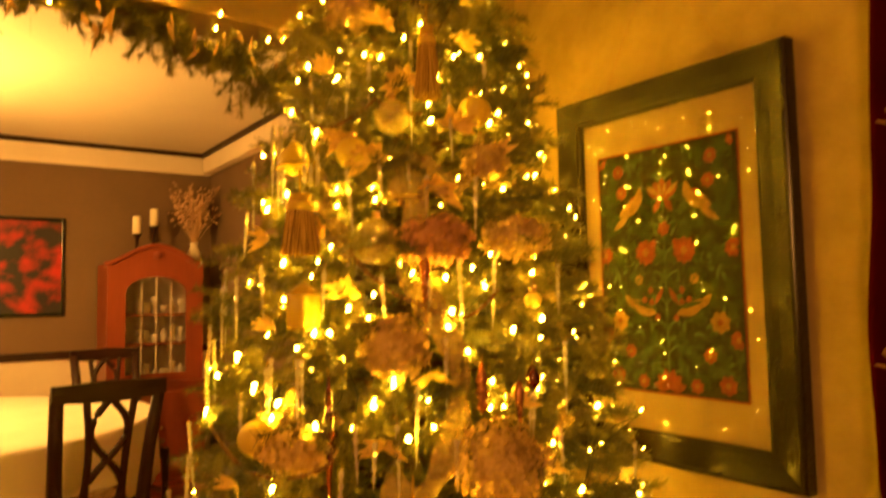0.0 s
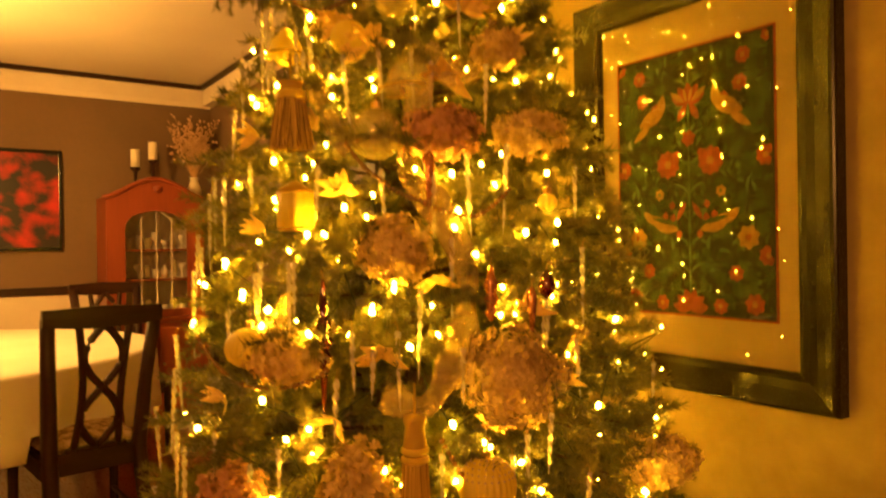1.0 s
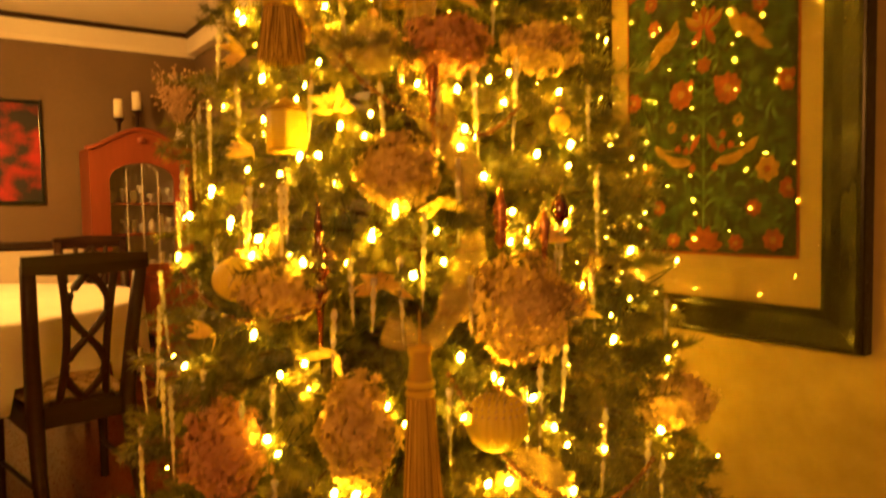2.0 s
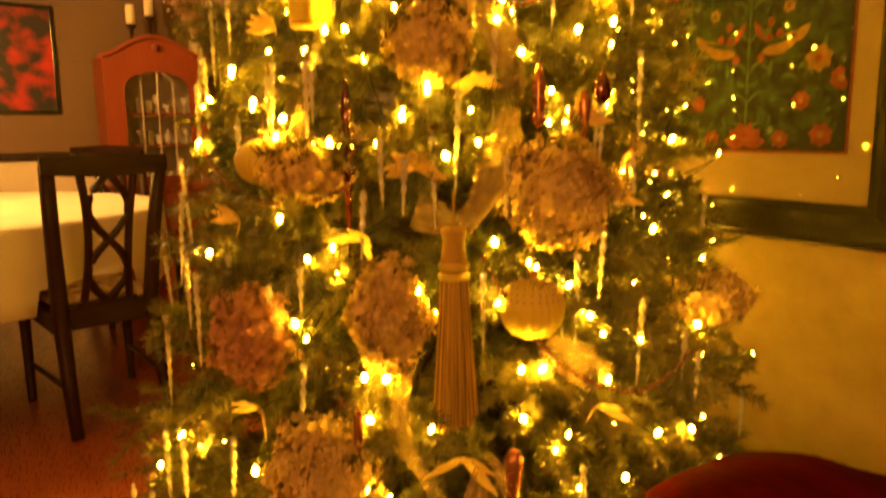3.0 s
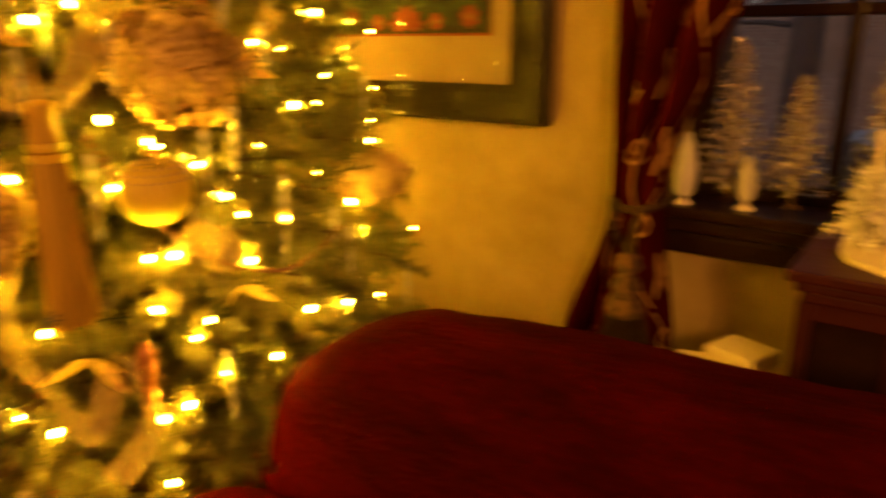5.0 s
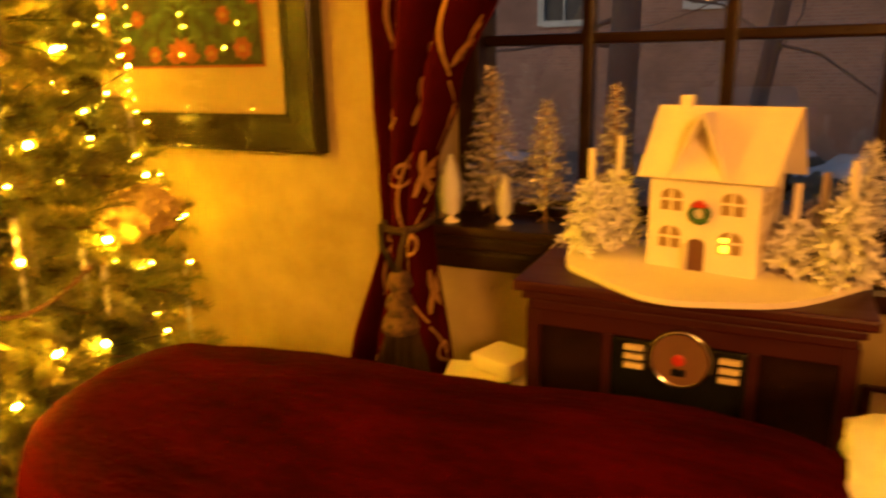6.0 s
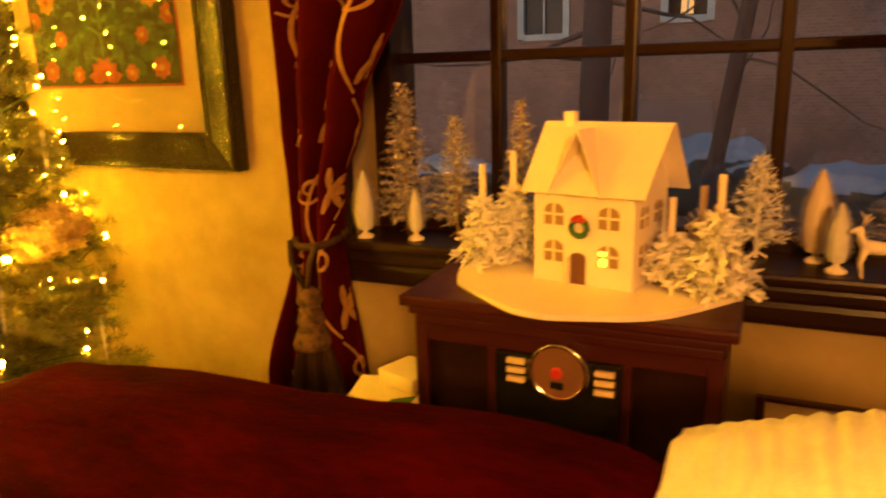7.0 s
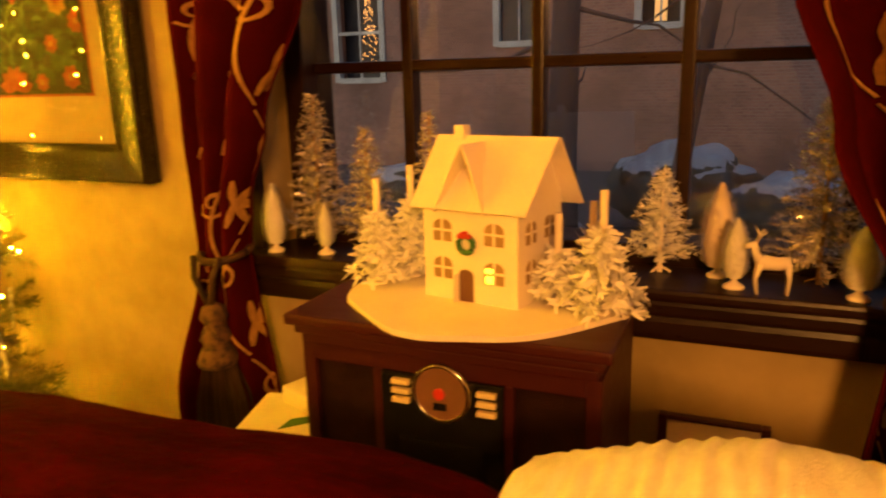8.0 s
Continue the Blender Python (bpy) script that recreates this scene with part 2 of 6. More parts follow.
def box(bm, x0, x1, y0, y1, z0, z1, bevel=0.0, m=None):
    r = bmesh.ops.create_cube(bm, size=1.0)
    vs = r["verts"]
    for v in vs:
        v.co = Vector((x0 + (v.co.x + 0.5) * (x1 - x0), y0 + (v.co.y + 0.5) * (y1 - y0), z0 + (v.co.z + 0.5) * (z1 - z0)))
        if m is not None:
            v.co = m @ v.co
    if bevel:
        es = list({e for v in vs for e in v.link_edges})
        bmesh.ops.bevel(bm, geom=es, offset=bevel, segments=2, affect="EDGES", profile=0.6)
    return bm


def boxes(*specs, bevel=0.0):
    bm = bmesh.new()
    for s in specs:
        box(bm, *s, bevel=bevel)
    return bm


def lathe(bm, profile, n=24, at=(0, 0, 0), ripple=0.0, lobes=0, twist=0.0):
    """A turned form; profile of (radius, height). ripple and lobes flute it."""
    rings = []
    for r, z in profile:
        ring = []
        for i in range(n):
            a = 2 * math.pi * i / n
            rr = r * (1 + ripple * math.cos(lobes * a + twist * z))
            ring.append(bm.verts.new((at[0] + rr * math.cos(a), at[1] + rr * math.sin(a), at[2] + z)))
        rings.append(ring)
    for p, q in zip(rings, rings[1:]):
        for i in range(n):
            bm.faces.new((p[i], p[(i + 1) % n], q[(i + 1) % n], q[i]))
    bm.faces.new(rings[0][::-1])
    bm.faces.new(rings[-1])
    return bm


def tube(bm, pts, r, n=8, flat=1.0):
    """A round bar along points; r is one radius or one per point."""
    pts = [Vector(p) for p in pts]
    rings = []
    for i, p in enumerate(pts):
        d = (pts[min(i + 1, len(pts) - 1)] - pts[max(i - 1, 0)]).normalized()
        ref = Vector((0, 0, 1)) if abs(d.z) < 0.9 else Vector((1, 0, 0))
        u = d.cross(ref).normalized()
        w = u.cross(d)
        rad = r[i] if isinstance(r, (list, tuple)) else r
        rings.append([bm.verts.new(p + (u * math.cos(2 * math.pi * k / n) + w * math.sin(2 * math.pi * k / n) * flat) * rad) for k in range(n)])
    for a, b in zip(rings, rings[1:]):
        for k in range(n):
            bm.faces.new((a[k], a[(k + 1) % n], b[(k + 1) % n], b[k]))
    bm.faces.new(rings[0][::-1])
    bm.faces.new(rings[-1])
    return bm


def sheet(bm, grid, thick=0.0):
    """A quad sheet through rows of points; with thickness along its normals."""
    rows = [[bm.verts.new(p) for p in row] for row in grid]
    fs = []
    for a, b in zip(rows, rows[1:]):
        for i in range(len(a) - 1):
            fs.append(bm.faces.new((a[i], a[i + 1], b[i + 1], b[i])))
    if thick:
        bmesh.ops.recalc_face_normals(bm, faces=fs)
        bmesh.ops.solidify(bm, geom=fs, thickness=thick)
    return bm


def extrude_outline(bm, pts, z0, z1, m=None):
    lo = [bm.verts.new((x, y, z0)) for x, y in pts]
    hi = [bm.verts.new((x, y, z1)) for x, y in pts]
    if m is not None:
        for v in lo + hi:
            v.co = m @ v.co
    bm.faces.new(lo[::-1])
    bm.faces.new(hi)
    for i in range(len(pts)):
        k = (i + 1) % len(pts)
        bm.faces.new((lo[i], lo[k], hi[k], hi[i]))
    return bm


def structure(name, bm, material, label, category="structure", smooth=False):
    return tagged(part(name, bm, material, None, "", smooth), label, category, "", "structure")


# ---- rooms ----
WALL_Y, SILL_Z, CEIL = 1.88, 0.68, 2.46
WX0, WX1, WZ0, WZ1 = 0.35, 1.76, 0.672, 2.12  # window opening
structure("floor", boxes((-4.95, 3.7, -3.3, 2.18, -0.2, 0.0)), MAT["floor"], "red-brown polished hardwood floor running through both rooms", "floor")
structure("ceiling", boxes((-4.95, 3.7, -3.3, 2.18, CEIL, CEIL + 0.15)), MAT["ceiling"], "cream painted plaster ceiling", "ceiling")
structure("wall_north", boxes((-1.11, WX0, WALL_Y, 2.18, 0, CEIL), (WX1, 3.7, WALL_Y, 2.18, 0, CEIL), (WX0, WX1, WALL_Y, 2.18, 0, WZ0 - 0.03), (WX0, WX1, WALL_Y, 2.18, WZ1, CEIL)),
          MAT["wall"], "sponged ochre plaster wall with a window", "wall")
structure("wall_north_dining", boxes((-4.95, -1.11, 1.90, 2.18, 0, CEIL)), MAT["dining_wall"], "dark taupe dining room wall", "wall")
structure("wall_west", boxes((-4.95, -4.77, -3.3, 1.90, 0.93, CEIL)), MAT["dining_wall"], "dark taupe upper wall of the dining room", "wall")
structure("wainscot", boxes((-4.95, -4.765, -3.3, 1.90, 0, 0.905)), MAT["cream"], "cream painted lower wall panel below the rail", "wall")
structure("chair_rail", boxes((-4.78, -4.745, -3.3, 1.90, 0.90, 0.955), bevel=0.006), MAT["darkwood"], "dark wooden chair rail", "rail")
structure("wall_partition", boxes((-1.11, -0.98, 1.35, WALL_Y, 0, CEIL), (-1.11, -0.98, -1.9, 1.35, 2.24, CEIL), (-1.11, -0.98, -3.3, -1.9, 0, CEIL)), MAT["wall"], "ochre wall with the wide opening to the dining room", "wall")
structure("wall_south", boxes((-4.95, 3.7, -3.5, -3.3, 0, CEIL)), MAT["wall"], "plain ochre wall", "wall")
structure("wall_east", boxes((3.7, 3.9, -3.5, 2.18, 0, CEIL)), MAT["wall"], "plain ochre wall", "wall")
structure("opening_casing", boxes((-1.14, -0.95, -1.9, 1.35, 2.09, 2.24), (-1.14, -0.95, 1.25, 1.352, 0, 2.088), bevel=0.008), MAT["beam"], "brown wooden casing of the wide opening", "trim")


def crown(name, y0, y1):
    bm = bmesh.new()
    prof = [(-4.77, 2.30), (-4.755, 2.30), (-4.745, 2.335), (-4.715, 2.375), (-4.69, 2.405), (-4.69, 2.425), (-4.77, 2.425)]
    a = [bm.verts.new((x, y0, z)) for x, z in prof]
    b = [bm.verts.new((x, y1, z)) for x, z in prof]
    bm.faces.new(a), bm.faces.new(b[::-1])
    for i in range(len(prof)):
        k = (i + 1) % len(prof)
        bm.faces.new((a[i], b[i], b[k], a[k]))
    return structure(name, bm, MAT["cream"], "cream crown moulding under the ceiling", "moulding")


crown("crown_moulding", -3.3, 1.895)
structure("crown_moulding_side", boxes((-4.69, -1.18, 1.815, 1.895, 2.30, 2.425), bevel=0.012), MAT["cream"], "cream crown moulding under the ceiling", "moulding")
structure("crown_line", boxes((-4.77, -4.675, -3.3, 1.895, 2.427, 2.458), (-4.675, -1.18, 1.80, 1.895, 2.427, 2.458)), MAT["darkwood"], "dark stained line above the crown moulding", "moulding")

# ---- window ----
window = thing("window_1", "dark wooden window with small square panes", "window", pose(0, 0, 0), kind="structure")
YW = 2.04
part("window_frame", boxes((WX0, WX0 + 0.05, YW - 0.06, YW + 0.06, WZ0, WZ1), (WX1 - 0.05, WX1, YW - 0.06, YW + 0.06, WZ0, WZ1), (WX0 + 0.05, WX1 - 0.05, YW - 0.06, YW + 0.06, WZ0, WZ0 + 0.045),
                           (WX0 + 0.05, WX1 - 0.05, YW - 0.06, YW + 0.06, WZ1 - 0.06, WZ1), bevel=0.006), MAT["trim"], window)
bars_x = (0.631, 0.911, 1.189, 1.469)
bars_z = (1.057, 1.41, 1.76)
for x in bars_x:
    part("muntin", boxes((x - 0.013, x + 0.013, YW - 0.022, YW + 0.022, WZ0 + 0.045, WZ1 - 0.06), bevel=0.006), MAT["trim"], window)
for z in bars_z:
    part("muntin", boxes((WX0 + 0.05, WX1 - 0.05, YW - 0.020, YW + 0.020, z - 0.012, z + 0.012), bevel=0.006), MAT["trim"], window)
xs, zs = (WX0 + 0.05, *bars_x, WX1 - 0.05), (WZ0 + 0.045, *bars_z, WZ1 - 0.06)
for xa, xb in zip(xs, xs[1:]):
    for za, zb in zip(zs, zs[1:]):
        pane = part("pane", boxes((xa, xb, YW - 0.002, YW + 0.002, za, zb)), MAT["pane"], window)
        pane.visible_shadow = False
bm = boxes((0.27, 2.02, 1.815, 1.98, SILL_Z - 0.022, SILL_Z), bevel=0.007)
box(bm, 0.29, 2.0, 1.828, 1.879, SILL_Z - 0.052, SILL_Z - 0.023, 0.008)
box(bm, 0.30, 1.99, 1.84, 1.879, SILL_Z - 0.10, SILL_Z - 0.053, 0.012)
part("window_sill", bm, MAT["trim"], window, "dark glossy moulded wooden sill")
part("reveal", boxes((WX0 - 0.03, WX0 - 0.001, 1.86, 1.98, SILL_Z + 0.001, WZ1), (WX1 + 0.001, WX1 + 0.03, 1.86, 1.98, SILL_Z + 0.001, WZ1), (WX0, WX1, 1.87, 1.98, WZ1 + 0.001, WZ1 + 0.03)), MAT["trim"], window)

# ---- the fir tree ----
AX, AY = -0.66, 1.223
TREE_TOP = 2.42


def cone_r(z):
    return (0.80 - 0.25 * z) * min(1.0, max(0.0, (TREE_TOP - z) / 0.25)) ** 0.7


def thin_side(a, z):
    """The tree is thinner towards the wall, most of all at its head."""
    return 1.0 - (0.10 + 0.17 * min(1.0, max(0.0, (z - 1.2) / 0.6))) * max(0.0, math.cos(a - radians(52))) ** 2


def on_tree(angle, z, out=0.0):
    """A place on the tree's outside: degrees round the trunk and height."""
    a = radians(angle)
    r = cone_r(z) * thin_side(a, z) + out
    return Vector((AX + r * math.cos(a), AY + r * math.sin(a), z))


BULBS_LOW = [(-81, 1.17), (-72, 1.11), (-65, 1.06), (-54, 1.05), (-49, 1.18), (-42, 1.1), (-35, 1.03), (-38, 1.13), (-17, 1.13), (-15, 1.08), (-6, 1.11), (-28, 0.9), (-39, 0.83), (-51, 0.85), (-52, 0.89), (-56, 0.87),
             (-57, 0.77), (-55, 0.75), (-22, 0.86), (-17, 0.83), (-15, 0.79), (-14, 0.78), (-12, 0.75), (-28, 0.81), (-25, 0.71), (-22, 0.71), (-46, 0.7), (-43, 0.7), (-45, 0.64), (-37, 0.63), (-25, 0.64), (-19, 0.61),
             (-21, 0.59), (-12, 0.68), (4, 0.56), (48, 0.78), (-11, 0.53), (-23, 0.5), (-37, 0.5), (-51, 0.46), (-61, 0.54), (-72, 0.55), (-77, 0.55), (-45, 0.54), (-26, 0.49), (-18, 0.53), (-92, 1.05), (-5, 0.73), (-4, 0.58)]
BULBS_HIGH = [(-104, 1.67), (-87, 1.53), (-74, 1.54), (-56, 1.54), (-55, 1.5), (-44, 1.51), (-70, 1.38), (-67, 1.3), (-5, 1.54), (-26, 1.34), (-19, 1.36), (-25, 1.27), (-44, 1.26), (-49, 1.19), (-22, 1.19), (-10, 1.23),
              (0, 1.25), (-2, 1.21), (-4, 1.13), (-38, 1.14), (-72, 1.12), (-81, 1.18), (-90, 1.13), (-92, 1.04), (-31, 1.1), (-42, 1.09), (-18, 1.08), (-16, 1.32), (-30, 1.33), (-14, 1.1), (0, 1.35), (-62, 0.93), (-78, 0.86),
              (-77, 2.04), (-108, 2.06), (-45, 1.85), (-61, 1.81), (-77, 1.86), (-25, 1.8), (-5, 1.87), (0, 1.73), (-6, 1.7), (-28, 1.69), (-66, 1.68), (-51, 1.86), (-82, 1.75), (-4, 2.04), (-30, 1.93), (-60, 1.95)]
# The low and right-hand entries are extra bulbs, added to brighten those boughs.
BULBS_MORE = [(-88, 0.36), (-70, 0.40), (-58, 0.34), (-47, 0.41), (-66, 0.47), (-34, 0.38), (-82, 0.48), (-23, 0.868), (-83, 1.51), (-30, 1.42), (-34, 1.35), (-49, 1.28), (-57, 1.23), (-53, 1.23), (-26, 1.24), (-61, 1.2), (-64, 1.09), (-30, 1.05), (-46, 1.05), (-84, 1.34),
              (-75, 0.28), (-64, 0.31), (-52, 0.27), (-40, 0.30), (-30, 0.27), (-20, 0.33), (-12, 0.40), (-45, 0.36), (0, 0.38), (-26, 0.40),
              (16, 1.05), (2, 0.90), (12, 0.72), (-4, 1.00)]


lot = random.Random(17)
WALL_LIGHTS = [(30 + (k * 61.8034) % 108, 0.62 + 1.45 * k / 140 + lot.uniform(-0.04, 0.04), lot.uniform(0.045, 0.09), lot.choice((0.6, 0.7, 0.82))) for k in range(140)
               if (k * 61.8034) % 108 > 20 or k % 3 == 0]


def needles(twigs, per, rng, parent):
    """Flat tapering needles all round each twig of (base, way, length)."""
    P = np.array([t[0] for t in twigs])
    D = np.array([t[1] for t in twigs])
    L = np.array([t[2] for t in twigs])
    n = len(P)
    s = rng.uniform(0.0, 1.0, (n, per))
    phi = rng.uniform(0, 2 * np.pi, (n, per))
    u = np.cross(D, [0.0, 0.0, 1.0])
    u /= np.linalg.norm(u, axis=1)[:, None]
    w = np.cross(u, D)
    droop = -0.12 * L[:, None] * s ** 2
    base = P[:, None] + D[:, None] * (s * L[:, None])[..., None]
    base[..., 2] += droop
    radial = u[:, None] * np.cos(phi)[..., None] + w[:, None] * np.sin(phi)[..., None]
    way = radial * 0.90 + D[:, None] * 0.58 + rng.normal(0, 0.08, (n, per, 3))
    ln = rng.uniform(0.020, 0.034, (n, per)) * (1.0 - 0.35 * s)
    tip = base + way * ln[..., None]
    acr = np.cross(way, radial + 0.3 * D[:, None])
    acr /= np.linalg.norm(acr, axis=2)[..., None] + 1e-9
    half = acr * 0.0015
    verts = np.stack([base - half, base + half, tip + half * 0.35, tip - half * 0.35], axis=2).reshape(-1, 3)
    m = n * per
    me = bpy.data.meshes.new("needles")
    me.vertices.add(4 * m)
    me.vertices.foreach_set("co", verts.astype(np.float32).ravel())
    me.loops.add(4 * m)
    me.loops.foreach_set("vertex_index", np.arange(4 * m, dtype=np.int32))
    me.polygons.add(m)
    me.polygons.foreach_set("loop_start", np.arange(m, dtype=np.int32) * 4)
    me.update(calc_edges=True)
    me.materials.append(MAT["needle"])
    ob = new("needles", me)
    ob.parent = parent
    tagged(ob, kind="stuff")


def fir_tree():
    rng = np.random.default_rng(5)
    tree = thing("christmas_tree", "tall dense green fir tree with spreading branches, decorated and lit", "christmas tree", pose(AX, AY, 0))
    part("trunk", lathe(bmesh.new(), [(0.05, 0.0), (0.045, 0.6), (0.035, 1.4), (0.012, 2.35)], 12), MAT["bark"], tree)
    bm = bmesh.new()
    lathe(bm, [(0.17, 0.0), (0.17, 0.02), (0.10, 0.05), (0.06, 0.11), (0.055, 0.14)], 20)
    part("stand", bm, MAT["darkwood"], tree)
    stems, twigs = bmesh.new(), []
    z, i = 0.22, 0
    while z < TREE_TOP - 0.06:
        a = i * 2.39996 + rng.normal(0, 0.12)
        r = cone_r(z) * thin_side(a, z) * rng.uniform(0.88, 1.06)
        droop = -0.10 * r + rng.normal(0, 0.02) + 0.10 * (z / TREE_TOP)
        pts = []
        for k in range(6):
            s = k / 5
            pts.append(Vector((r * s * math.cos(a), r * s * math.sin(a), z + 0.10 * s * r * 1.2 + droop * s * s * 1.6)))
        tube(stems, pts, [0.007, 0.006, 0.005, 0.004, 0.003, 0.002], 5)
        n = 5 + int(r * 16)
        for k in range(n):
            s = 0.30 + 0.70 * (k + rng.uniform(0, 1)) / n
            p = pts[0].lerp(pts[-1], s)
            j = min(int(s * 5), 4)
            p = pts[j].lerp(pts[j + 1], min(s * 5 - j, 1))
            side = (-1 if k % 2 else 1) * rng.uniform(0.45, 1.05)
            d = Vector((math.cos(a + side), math.sin(a + side), rng.normal(0.05, 0.22))).normalized()
            twigs.append((p, d, rng.uniform(0.09, 0.15)))
        end = (pts[-1] - pts[-2]).normalized()
        twigs.append((pts[-2], end, 0.10 + (pts[-1] - pts[-2]).length * 0.6))
        z += 0.0050 / (0.35 + cone_r(z)) * (1.0 + 0.25 * z)
        i += 1
    tagged(part("branchwork", stems, MAT["bark"], tree), kind="stuff")
    for a, z in BULBS_LOW + BULBS_HIGH + BULBS_MORE:  # leafy tips added round the lights, to catch their glow as a halo
        p = on_tree(a, z, 0.0) - Vector((AX, AY, 0))
        for k in range(2):
            d = Vector((math.cos(radians(a)), math.sin(radians(a)), 0.0)) + Vector(rng.normal(0, 0.6, 3))
            d.normalize()
            twigs.append((p - d * 0.05 + Vector((0, 0, -0.014)), d, rng.uniform(0.08, 0.12)))
    for a, z, out, _ in WALL_LIGHTS:  # boughs on the room side of the lights that face the wall
        if a < 72:
            p = on_tree(a - 7, z + 0.01, out * 0.4) - Vector((AX, AY, 0))
            for k in range(3):
                d = Vector((math.cos(radians(a + 10)), math.sin(radians(a + 10)), rng.normal(0.05, 0.3))) + Vector(rng.normal(0, 0.25, 3))
                d.normalize()
                twigs.append((p - d * 0.06, d, rng.uniform(0.09, 0.12)))
    needles(twigs, 130, rng, tree)


fir_tree()

def string_lights():
    rng = random.Random(3)
    lights = thing("string_lights", "string of small warm white lights wound round the tree", "string lights", pose(AX, AY, 0))
    spots = [(on_tree(a, z, 0.03), rng.choice((0.95, 1.1, 1.25, 1.35))) for a, z in BULBS_LOW + BULBS_HIGH + BULBS_MORE]
    for k in range(130):  # the rest of the string, further in and round the back
        z = 0.25 + 2.05 * (k / 130) ** 1.15
        a = (k * 137.5) % 360
        front = -115 < (a if a < 180 else a - 360) < 25
        if not front or k % 3 == 0:
            spots.append((on_tree(a, z, -rng.uniform(0.08, 0.18) if front else rng.uniform(-0.05, 0.03)), 0.95))
    for a, z, out, k in WALL_LIGHTS:
        spots.append((on_tree(a, z, out), k))
    for k in range(34):  # extra bulbs, added deep inside so that the gold glass glows
        spots.append((on_tree(-84 + (k * 31.7) % 88, 1.22 + 0.75 * k / 34, rng.uniform(-0.06, -0.01)), 0.9))
    sizes = [k for _, k in spots]
    spots = [p - Vector((AX, AY, 0)) for p, _ in spots]
    bulb = bmesh.new()
    lathe(bulb, [(0.0014, -0.0046), (0.0032, -0.0026), (0.0040, 0.0), (0.0034, 0.0030), (0.0016, 0.0052)], 8)
    first = part("bulb", bulb, MAT["bulb"], lights, smooth=True)
    first.location = spots[0]
    for p, k in zip(spots[1:], sizes[1:]):
        ob = new("bulb", first.data)
        ob.parent, ob.location = lights, p
        ob.rotation_euler = (rng.uniform(-1, 1), rng.uniform(-1, 1), 0)
        ob.scale = (k, k, k)
    order = sorted(spots, key=lambda p: (round(p.z / 0.16), math.atan2(p.y, p.x) * (1 if round(p.z / 0.16) % 2 else -1)))
    bm = bmesh.new()
    for a, b in zip(order, order[1:]):
        mid = (a + b) / 2 * 0.97
        mid.z = (a.z + b.z) / 2 - 0.02
        mid.x, mid.y = mid.x * 0.93, mid.y * 0.93
        tube(bm, [a - Vector((0, 0, 0.008)), mid, b - Vector((0, 0, 0.008))], 0.0014, 4)
    tagged(part("wire", bm, MAT["wire"], lights), kind="stuff")


string_lights()

